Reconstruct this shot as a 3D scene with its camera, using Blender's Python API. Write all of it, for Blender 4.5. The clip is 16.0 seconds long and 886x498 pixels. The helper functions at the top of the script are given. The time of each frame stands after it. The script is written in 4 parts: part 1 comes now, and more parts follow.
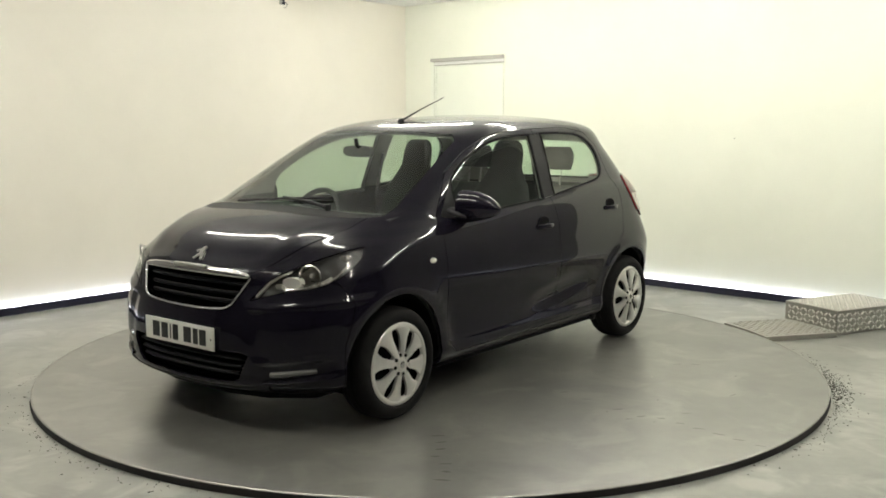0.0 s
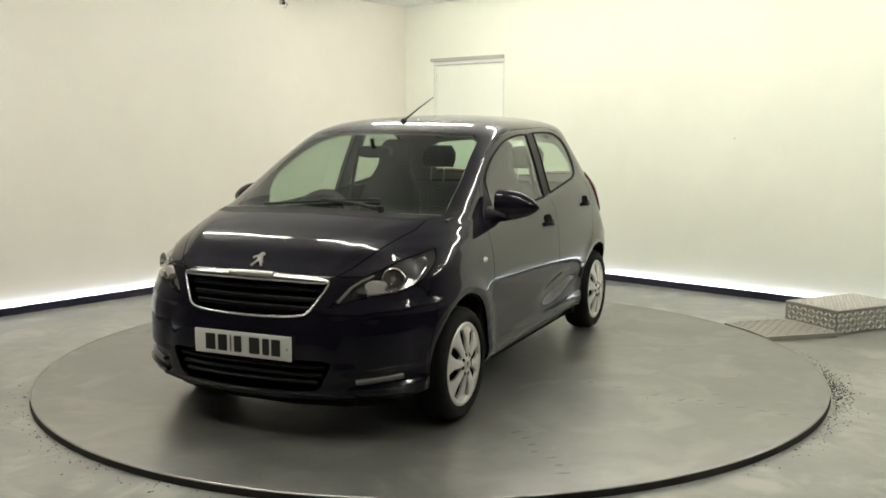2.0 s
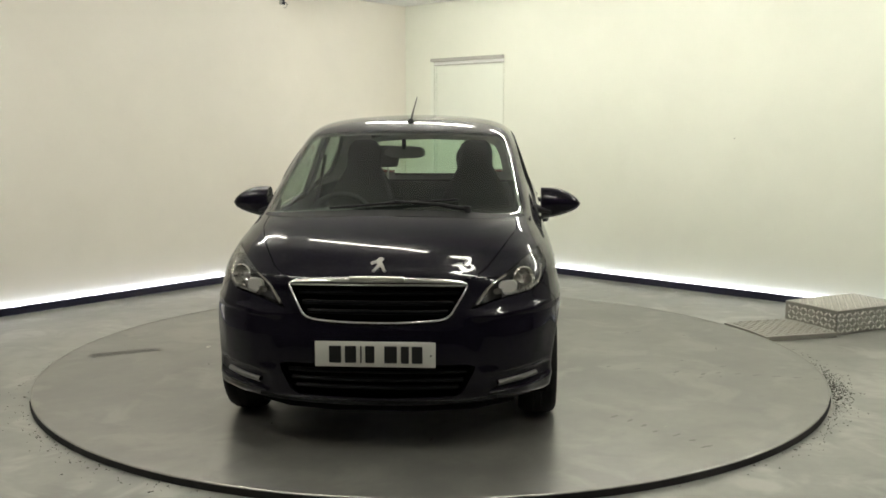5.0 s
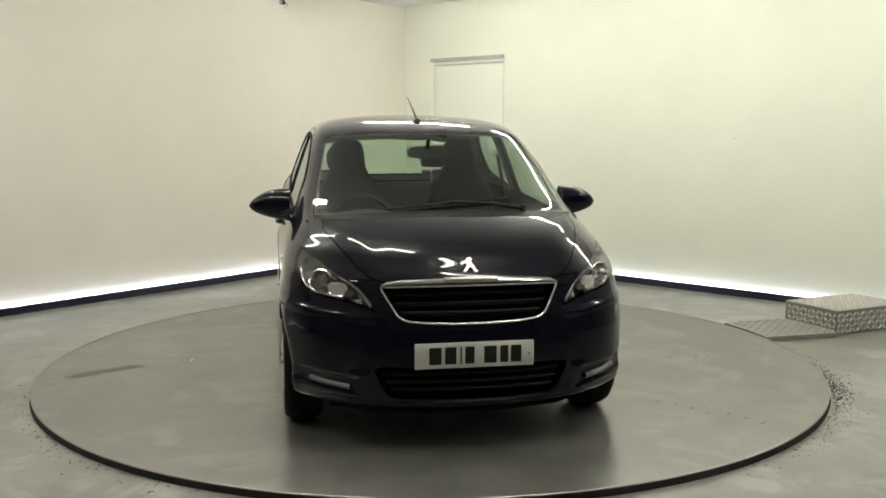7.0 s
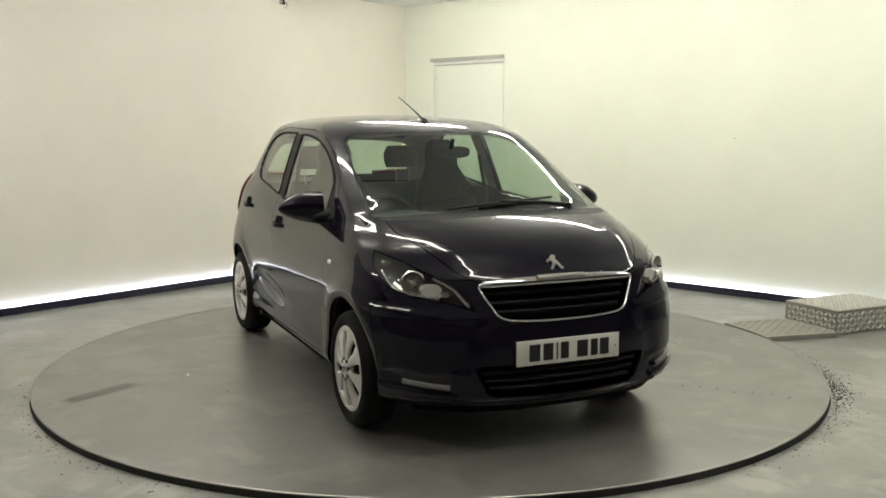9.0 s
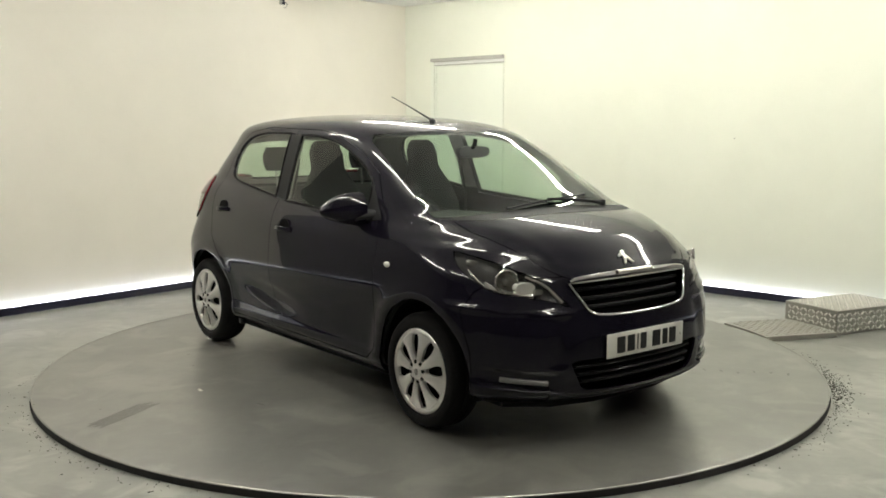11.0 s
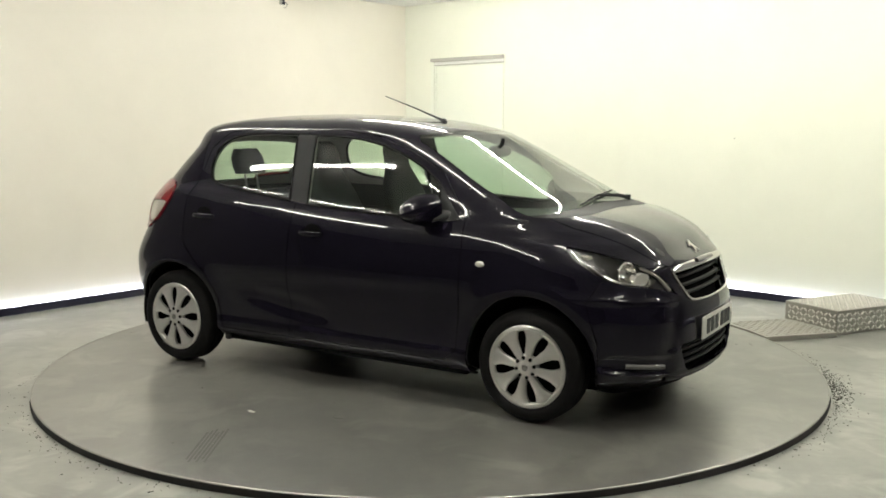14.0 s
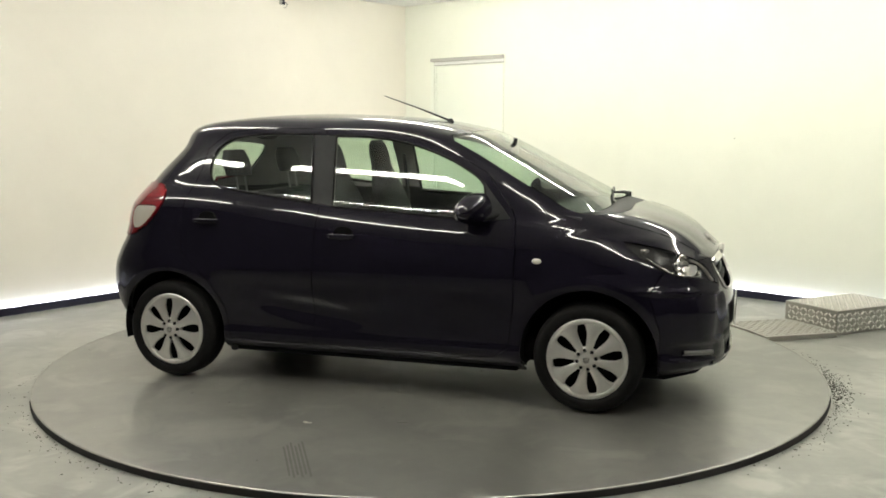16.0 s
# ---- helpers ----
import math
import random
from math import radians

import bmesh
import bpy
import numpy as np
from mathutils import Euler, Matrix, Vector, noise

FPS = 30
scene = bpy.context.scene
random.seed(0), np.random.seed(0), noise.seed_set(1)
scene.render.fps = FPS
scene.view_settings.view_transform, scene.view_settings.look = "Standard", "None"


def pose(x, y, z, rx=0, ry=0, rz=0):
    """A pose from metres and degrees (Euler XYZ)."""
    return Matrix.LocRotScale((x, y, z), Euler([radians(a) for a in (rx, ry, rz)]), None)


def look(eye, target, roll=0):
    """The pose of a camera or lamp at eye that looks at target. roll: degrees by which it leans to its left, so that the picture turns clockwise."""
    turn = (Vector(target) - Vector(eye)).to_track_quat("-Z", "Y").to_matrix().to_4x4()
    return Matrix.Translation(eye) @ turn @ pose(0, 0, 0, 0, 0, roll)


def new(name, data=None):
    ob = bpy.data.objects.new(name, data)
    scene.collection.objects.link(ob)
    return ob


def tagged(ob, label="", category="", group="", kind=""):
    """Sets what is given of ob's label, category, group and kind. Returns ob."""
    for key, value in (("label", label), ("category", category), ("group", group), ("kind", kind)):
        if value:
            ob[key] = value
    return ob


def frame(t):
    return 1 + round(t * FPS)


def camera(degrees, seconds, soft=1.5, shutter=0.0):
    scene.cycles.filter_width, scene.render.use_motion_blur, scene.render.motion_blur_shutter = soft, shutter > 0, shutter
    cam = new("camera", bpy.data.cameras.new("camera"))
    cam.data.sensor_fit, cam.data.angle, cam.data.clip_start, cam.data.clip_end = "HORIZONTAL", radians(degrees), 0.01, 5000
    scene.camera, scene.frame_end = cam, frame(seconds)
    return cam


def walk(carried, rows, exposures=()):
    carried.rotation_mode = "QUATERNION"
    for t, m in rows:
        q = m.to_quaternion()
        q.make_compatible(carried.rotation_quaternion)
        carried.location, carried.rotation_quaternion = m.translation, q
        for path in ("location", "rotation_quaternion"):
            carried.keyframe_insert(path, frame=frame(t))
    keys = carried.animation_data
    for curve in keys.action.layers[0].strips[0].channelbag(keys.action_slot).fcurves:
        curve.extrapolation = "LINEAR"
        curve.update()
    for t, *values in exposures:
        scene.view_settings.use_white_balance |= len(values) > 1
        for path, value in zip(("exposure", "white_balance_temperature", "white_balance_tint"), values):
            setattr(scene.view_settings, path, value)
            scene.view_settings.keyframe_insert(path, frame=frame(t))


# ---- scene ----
# Camera: stands still
cam = camera(49.65, 16.0, soft=1.7)
EYE = (0.0, -5.766, 1.443)
AIM = (EYE[0] + 0.0115, EYE[1] + 0.9917, EYE[2] - 0.1281)
walk(cam, [(0.0, look(EYE, AIM)), (16.0, look(EYE, AIM))],
     exposures=[(0.0, 0.42), (1.5, 0.34), (3.5, 0.13), (7.0, 0.09), (9.0, 0.17), (11.5, 0.33), (12.5, 0.42), (16.0, 0.51)])

# World: a closed showroom, so only a faint grey outside
world = bpy.data.worlds.new("world")
world.use_nodes = True
world.node_tree.nodes["Background"].inputs[0].default_value = (0.05, 0.05, 0.05, 1)
world.node_tree.nodes["Background"].inputs[1].default_value = 0.2
scene.world = world

# Main numbers of the plan
TABLE_R, TABLE_H = 2.277, 0.034
CEIL = 2.73
CORNER = Vector((-0.288, 4.962, 0.0))
ANG_R = -42.8     # bearing of the wall that runs from the corner to the right
ANG_L = 229.3     # bearing of the wall that runs from the corner to the left
LEN_R, LEN_L = 10.5, 10.0
WHITE_R, WHITE_L = 5.6, 5.3    # how far the cream booth walls reach
TROUGH_R, TROUGH_L = 9.0, 8.0  # how far the light trough along them reaches


# ---------------------------------------------------------------- materials
def mat(name, color=(0.5, 0.5, 0.5), rough=0.5, metal=0.0, var=0.0, scale=6.0, bump=0.0, bscale=60.0,
        coat=0.0, rvar=0.0, emit=0.0, emit_color=(1, 1, 1), spec=0.5, island=0.0):
    m = bpy.data.materials.new(name)
    m.use_nodes = True
    nt = m.node_tree
    b = nt.nodes["Principled BSDF"]
    b.inputs["Base Color"].default_value = (*color, 1)
    b.inputs["Roughness"].default_value = rough
    b.inputs["Metallic"].default_value = metal
    b.inputs["Specular IOR Level"].default_value = spec
    if coat:
        b.inputs["Coat Weight"].default_value = coat
        b.inputs["Coat Roughness"].default_value = 0.02
        b.inputs["Coat IOR"].default_value = 1.45
    if emit:
        b.inputs["Emission Color"].default_value = (*emit_color, 1)
        b.inputs["Emission Strength"].default_value = emit
    tc = nt.nodes.new("ShaderNodeTexCoord")
    if var or rvar:
        n1 = nt.nodes.new("ShaderNodeTexNoise")
        n1.inputs["Scale"].default_value = scale
        n1.inputs["Detail"].default_value = 8
        n1.inputs["Roughness"].default_value = 0.62
        nt.links.new(tc.outputs["Object"], n1.inputs["Vector"])
        if var:
            mr = nt.nodes.new("ShaderNodeMapRange")
            mr.inputs["From Min"].default_value, mr.inputs["From Max"].default_value = 0.3, 0.7
            mr.inputs["To Min"].default_value, mr.inputs["To Max"].default_value = 1 - var, 1 + var
            nt.links.new(n1.outputs["Fac"], mr.inputs["Value"])
            mx = nt.nodes.new("ShaderNodeVectorMath")
            mx.operation = "SCALE"
            mx.inputs[0].default_value = color
            nt.links.new(mr.outputs["Result"], mx.inputs["Scale"])
            nt.links.new(mx.outputs["Vector"], b.inputs["Base Color"])
        if rvar:
            m2 = nt.nodes.new("ShaderNodeMapRange")
            m2.inputs["From Min"].default_value, m2.inputs["From Max"].default_value = 0.3, 0.7
            m2.inputs["To Min"].default_value, m2.inputs["To Max"].default_value = max(rough - rvar, 0.02), rough + rvar
            nt.links.new(n1.outputs["Fac"], m2.inputs["Value"])
            nt.links.new(m2.outputs["Result"], b.inputs["Roughness"])
    if bump:
        n2 = nt.nodes.new("ShaderNodeTexNoise")
        n2.inputs["Scale"].default_value = bscale
        n2.inputs["Detail"].default_value = 4
        nt.links.new(tc.outputs["Object"], n2.inputs["Vector"])
        bp = nt.nodes.new("ShaderNodeBump")
        bp.inputs["Strength"].default_value = bump
        bp.inputs["Distance"].default_value = 0.01
        nt.links.new(n2.outputs["Fac"], bp.inputs["Height"])
        nt.links.new(bp.outputs["Normal"], b.inputs["Normal"])
    return m


def concrete(name, base, dark, rough, seed, gloss=0.5, ior=1.6):
    """Painted concrete: broad stains, fine speckle, scattered scuffs and uneven gloss."""
    m = bpy.data.materials.new(name)
    m.use_nodes = True
    nt = m.node_tree
    N, Lk = nt.nodes, nt.links
    b = N["Principled BSDF"]
    tc = N.new("ShaderNodeTexCoord")
    mp = N.new("ShaderNodeMapping")
    mp.inputs["Location"].default_value = (seed, seed * 0.7, 0)
    Lk.new(tc.outputs["Object"], mp.inputs["Vector"])

    def noise_node(scale, detail, rough_=0.6, dist=0.0):
        n = N.new("ShaderNodeTexNoise")
        n.inputs["Scale"].default_value, n.inputs["Detail"].default_value = scale, detail
        n.inputs["Roughness"].default_value, n.inputs["Distortion"].default_value = rough_, dist
        Lk.new(mp.outputs["Vector"], n.inputs["Vector"])
        return n

    def ramp(src, lo, hi, a, c):
        r = N.new("ShaderNodeMapRange")
        r.inputs["From Min"].default_value, r.inputs["From Max"].default_value = lo, hi
        r.inputs["To Min"].default_value, r.inputs["To Max"].default_value = a, c
        r.interpolation_type = "SMOOTHSTEP"
        Lk.new(src, r.inputs["Value"])
        return r.outputs["Result"]

    def mix(fac, a, c):
        x = N.new("ShaderNodeMix")
        x.data_type = "RGBA"
        Lk.new(fac, x.inputs["Factor"])
        for sock, v in ((x.inputs["A"], a), (x.inputs["B"], c)):
            if isinstance(v, tuple):
                sock.default_value = (*v, 1)
            else:
                Lk.new(v, sock)
        return x.outputs["Result"]
    b.inputs["Specular IOR Level"].default_value = gloss
    b.inputs["IOR"].default_value = ior
    broad = noise_node(0.8, 2, 0.5)
    fine = noise_node(14, 2)
    scuff = noise_node(2.3, 2.2, 0.5, 0.3)
    drag = noise_node(5.5, 2, 0.5, 0.4)
    col = mix(ramp(broad.outputs["Fac"], 0.33, 0.67, 0, 1), base, tuple(0.78 * v for v in base))
    col = mix(ramp(fine.outputs["Fac"], 0.2, 0.8, 0, 0.3), col, dark)
    col = mix(ramp(scuff.outputs["Fac"], 0.40, 0.74, 0, 0.55), col, dark)
    col = mix(ramp(drag.outputs["Fac"], 0.46, 0.76, 0, 0.42), col, dark)
    cloud = noise_node(2.8, 4, 0.55, 0.7)
    col = mix(ramp(cloud.outputs["Fac"], 0.50, 0.68, 0, 0.6), col, tuple(1.4 * v for v in base))
    Lk.new(col, b.inputs["Base Color"])
    Lk.new(ramp(broad.outputs["Fac"], 0.3, 0.7, rough - 0.015, rough + 0.025), b.inputs["Roughness"])
    return m


def glass_mat(name, tint, ior=1.5, gain=1.6):
    """Thin car glass: clear tinted pane with a mirror-like reflection."""
    m = bpy.data.materials.new(name)
    m.use_nodes = True
    nt = m.node_tree
    N, Lk = nt.nodes, nt.links
    N.remove(N["Principled BSDF"])
    t, g, f, x = (N.new("ShaderNode" + k) for k in ("BsdfTransparent", "BsdfGlossy", "LayerWeight", "MixShader"))
    t.inputs["Color"].default_value = (*tint, 1)
    g.inputs["Roughness"].default_value = 0.01
    f.inputs["Blend"].default_value = 0.5
    pw, ad = N.new("ShaderNodeMath"), N.new("ShaderNodeMath")
    pw.operation, pw.inputs[1].default_value = "POWER", 3.8
    f0 = ((ior - 1) / (ior + 1)) ** 2 * gain
    ad.operation, ad.inputs[1].default_value, ad.inputs[2].default_value = "MULTIPLY_ADD", 1 - f0, f0
    Lk.new(f.outputs["Facing"], pw.inputs[0])
    Lk.new(pw.outputs[0], ad.inputs[0])
    Lk.new(ad.outputs[0], x.inputs[0])
    Lk.new(t.outputs[0], x.inputs[1])
    Lk.new(g.outputs[0], x.inputs[2])
    Lk.new(x.outputs[0], N["Material Output"].inputs["Surface"])
    return m


def paint_mat():
    """Very dark aubergine-blue metallic lacquer with fine flake and a clear coat."""
    m = mat("car_paint", (0.004, 0.0035, 0.006), 0.30, 0.0, coat=0.85, spec=0.03)
    nt = m.node_tree
    b = nt.nodes["Principled BSDF"]
    tc = nt.nodes.new("ShaderNodeTexCoord")
    v = nt.nodes.new("ShaderNodeTexVoronoi")
    v.inputs["Scale"].default_value = 900
    nt.links.new(tc.outputs["Object"], v.inputs["Vector"])
    r = nt.nodes.new("ShaderNodeMix")
    r.data_type = "RGBA"
    r.inputs["A"].default_value = (0.0040, 0.0033, 0.0068, 1)
    r.inputs["B"].default_value = (0.0082, 0.0066, 0.0140, 1)
    nt.links.new(v.outputs["Color"], r.inputs["Factor"])
    nt.links.new(r.outputs["Result"], b.inputs["Base Color"])
    return m


DARKWALL = mat("dark_wall_paint", (0.030, 0.029, 0.033), 0.6, var=0.15, scale=2.0, bump=0.05, bscale=90)
GREYWALL = mat("grey_wall_paint", (0.19, 0.185, 0.18), 0.6, var=0.1, scale=2.0, bump=0.05, bscale=90)
WALL = mat("wall_paint", (0.785, 0.795, 0.695), 0.55, var=0.03, scale=1.4, bump=0.05, bscale=90)
# same cream paint, with the warmer light on the left wall put into its colour
WALLWARMLIT = mat("wall_paint_warm_lit", (0.825, 0.785, 0.705), 0.55, var=0.03, scale=1.4, bump=0.05, bscale=90)
CEILM = mat("ceiling_paint", (0.80, 0.79, 0.76), 0.7, var=0.03, scale=2)
FLOORM = concrete("floor_paint", (0.31, 0.31, 0.281), (0.14, 0.14, 0.127), 0.305, 3.0, 0.9)
TABLEM = concrete("turntable_paint", (0.158, 0.154, 0.138), (0.056, 0.054, 0.049), 0.305, 11.0, 1.0, 2.0)
BLACKTRIM = mat("black_trim", (0.012, 0.012, 0.030), 0.35, var=0.2, scale=20)
LEDM = mat("led_strip", (0.9, 0.9, 1.0), 0.4, emit=37.0, emit_color=(0.80, 0.86, 1.0))
TUBEM = mat("lamp_diffuser", (0.9, 0.9, 0.9), 0.4, emit=48.5, emit_color=(1.0, 0.985, 0.865))
METALW = mat("white_metal", (0.75, 0.75, 0.73), 0.4, var=0.03)
ALU = mat("tread_plate", (0.36, 0.35, 0.315), 0.42, 0.75, var=0.12, scale=14, rvar=0.1)
LUGM = mat("tread_lug", (0.64, 0.62, 0.57), 0.34, 0.6, var=0.08, scale=20)
EDGEM = mat("steel_edge", (0.36, 0.35, 0.33), 0.42, 0.8, var=0.12, scale=9)
DARKRIM = mat("dark_rubber_rim", (0.012, 0.010, 0.010), 0.6, var=0.3, scale=12)
DOORM = mat("door_paint", (0.785, 0.81, 0.715), 0.45, var=0.02, scale=2)
GREYM = mat("grey_paint", (0.42, 0.41, 0.37), 0.5, var=0.05)
PAINT = paint_mat()
GLASS = glass_mat("car_glass", (0.70, 0.81, 0.71))
LENS = glass_mat("lamp_lens", (0.95, 0.95, 0.95), 1.45, 0.9)
PLASTIC = mat("black_plastic", (0.008, 0.008, 0.009), 0.5, spec=0.3, var=0.15, scale=30, bump=0.05, bscale=300)
SLATM = mat("grille_plastic", (0.006, 0.006, 0.007), 0.45, spec=0.16, var=0.15, scale=30)
GLOSSBLACK = mat("gloss_black", (0.006, 0.006, 0.007), 0.12)
HEADLINER = mat("pale_headliner", (0.30, 0.295, 0.27), 0.9, var=0.06, scale=30, bump=0.1, bscale=400)
CABIN = mat("cabin_lining", (0.030, 0.030, 0.031), 0.8, var=0.15, scale=20)
CLOTH = mat("seat_cloth", (0.024, 0.024, 0.026), 0.9, var=0.12, scale=25)
RUBBER = mat("tyre_rubber", (0.007, 0.0065, 0.0065), 0.7, spec=0.14, var=0.25, scale=25, bump=0.1, bscale=120)
SILVER = mat("silver_wheel_trim", (0.70, 0.685, 0.65), 0.28, 0.72, var=0.05, scale=12)
CHROME = mat("chrome", (0.75, 0.74, 0.72), 0.10, 1.0)
LAMPCHROME = mat("lamp_chrome", (0.74, 0.72, 0.69), 0.16, 1.0)
REFLECTOR = mat("lamp_reflector", (0.84, 0.82, 0.78), 0.38, 0.5)
LAMPHOUSE = mat("lamp_housing_grey", (0.018, 0.017, 0.017), 0.3, 0.2, var=0.1, scale=20)
LAMPTRIM = mat("lamp_trim", (0.48, 0.465, 0.43), 0.25, 0.8)
LAMPBAR = mat("lamp_bar", (0.17, 0.165, 0.16), 0.3, 0.2, var=0.06, scale=30)
SATIN = mat("satin_chrome", (0.50, 0.48, 0.45), 0.28, 0.9)
WELL = mat("wheel_well", (0.005, 0.005, 0.005), 0.9, spec=0.08)
PLATEM = mat("plate_white", (0.70, 0.69, 0.64), 0.3, var=0.03)
INK = mat("plate_black", (0.01, 0.01, 0.01), 0.4)
REDLENS = mat("red_lens", (0.16, 0.008, 0.012), 0.1, coat=0.5)
CLEARLENS = mat("clear_reflector", (0.55, 0.52, 0.46), 0.15, 0.2, coat=0.5)
AMBERCLEAR = mat("repeater_lens", (0.75, 0.72, 0.66), 0.12, 0.3)


# ---------------------------------------------------------------- mesh helpers
def mesh_ob(name, verts, faces, material, parent=None, label="", smooth=False, normals=None):
    me = bpy.data.meshes.new(name)
    me.from_pydata([tuple(v) for v in verts], [], [tuple(f) for f in faces])
    me.materials.append(material)
    me.update()
    if smooth:
        me.shade_smooth()
    if normals is not None:
        me.normals_split_custom_set_from_vertices([tuple(n) for n in normals])
    ob = new(name, me)
    if parent is not None:
        ob.parent = parent
    if label:
        tagged(ob, label)
    return ob


def part(name, bm, material, parent=None, label="", smooth=False, angle=35):
    me = bpy.data.meshes.new(name)
    bmesh.ops.recalc_face_normals(bm, faces=bm.faces)
    bm.to_mesh(me)
    bm.free()
    me.materials.append(material)
    if smooth:
        me.shade_smooth()
        me.set_sharp_from_angle(angle=radians(angle))
    ob = new(name, me)
    if parent is not None:
        ob.parent = parent
    if label:
        tagged(ob, label)
    return ob


def box_bm(x0, y0, z0, x1, y1, z1, bevel=0.0, seg=2, bm=None, m=None):
    own = bmesh.new()
    bmesh.ops.create_cube(own, size=1)
    for v in own.verts:
        v.co = Vector(((x0 + x1) / 2 + v.co.x * (x1 - x0), (y0 + y1) / 2 + v.co.y * (y1 - y0), (z0 + z1) / 2 + v.co.z * (z1 - z0)))
    if bevel:
        bmesh.ops.bevel(own, geom=own.edges[:], offset=bevel, segments=seg, affect="EDGES", profile=0.5)
    if m is not None:
        own.transform(m)
    if bm is None:
        return own
    me = bpy.data.meshes.new("tmp")
    own.to_mesh(me)
    own.free()
    bm.from_mesh(me)
    bpy.data.meshes.remove(me)
    return bm


def lathe(profile, n=48, axis="z", closed=False):
    """Surface of revolution from (radius, height) pairs."""
    bm = bmesh.new()
    rings = []
    for r, h in profile:
        ring = []
        for i in range(n):
            a = 2 * math.pi * i / n
            c, s = r * math.cos(a), r * math.sin(a)
            ring.append(bm.verts.new((c, s, h) if axis == "z" else (c, h, s)))
        rings.append(ring)
    pairs = list(zip(rings, rings[1:])) + ([(rings[-1], rings[0])] if closed else [])
    for a, b in pairs:
        for i in range(n):
            j = (i + 1) % n
            bm.faces.new((a[i], a[j], b[j], b[i]))
    return bm


def tube_bm(points, radius, n=8, bm=None):
    """A round bar along points; radius one number or one for each point."""
    bm = bm or bmesh.new()
    pts = [Vector(p) for p in points]
    rad = radius if isinstance(radius, (list, tuple)) else [radius] * len(pts)
    rings = []
    for i, p in enumerate(pts):
        d = (pts[min(i + 1, len(pts) - 1)] - pts[max(i - 1, 0)]).normalized()
        up = Vector((0, 0, 1)) if abs(d.z) < 0.9 else Vector((0, 1, 0))
        u = d.cross(up).normalized()
        v = u.cross(d)
        rings.append([bm.verts.new(p + rad[i] * (math.cos(2 * math.pi * k / n) * u + math.sin(2 * math.pi * k / n) * v)) for k in range(n)])
    for a, b in zip(rings, rings[1:]):
        for k in range(n):
            bm.faces.new((a[k], a[(k + 1) % n], b[(k + 1) % n], b[k]))
    bm.faces.new(rings[0][::-1])
    bm.faces.new(rings[-1])
    return bm


def prism_bm(poly, z0, z1, bevel=0.0):
    bm = bmesh.new()
    lo = [bm.verts.new((x, y, z0)) for x, y in poly]
    hi = [bm.verts.new((x, y, z1)) for x, y in poly]
    bm.faces.new(lo[::-1])
    bm.faces.new(hi)
    for i in range(len(poly)):
        j = (i + 1) % len(poly)
        bm.faces.new((lo[i], lo[j], hi[j], hi[i]))
    if bevel:
        bmesh.ops.bevel(bm, geom=bm.edges[:], offset=bevel, segments=2, affect="EDGES", profile=0.5)
    return bm


# ---------------------------------------------------------------- room
def at_wall(origin, bearing):
    """Local frame: x along the wall, y into the room, z up."""
    return Matrix.Translation(origin) @ Matrix.Rotation(radians(bearing), 4, "Z")


M_R = at_wall(CORNER, ANG_R) @ Matrix.Scale(-1, 4, (0, 1, 0))    # y towards the room
M_L = at_wall(CORNER, ANG_L)
DIR_R = Vector((math.cos(radians(ANG_R)), math.sin(radians(ANG_R)), 0))
DIR_L = Vector((math.cos(radians(ANG_L)), math.sin(radians(ANG_L)), 0))
FAR = CORNER + DIR_R * LEN_R + DIR_L * LEN_L


def strip_on(name, m, x0, x1, y0, y1, z0, z1, material, bevel=0.0, label="", kind="structure", parent=None):
    bm = box_bm(x0, y0, z0, x1, y1, z1, bevel, m=m)
    ob = part(name, bm, material, parent, label)
    return tagged(ob, kind=kind) if parent is None else ob


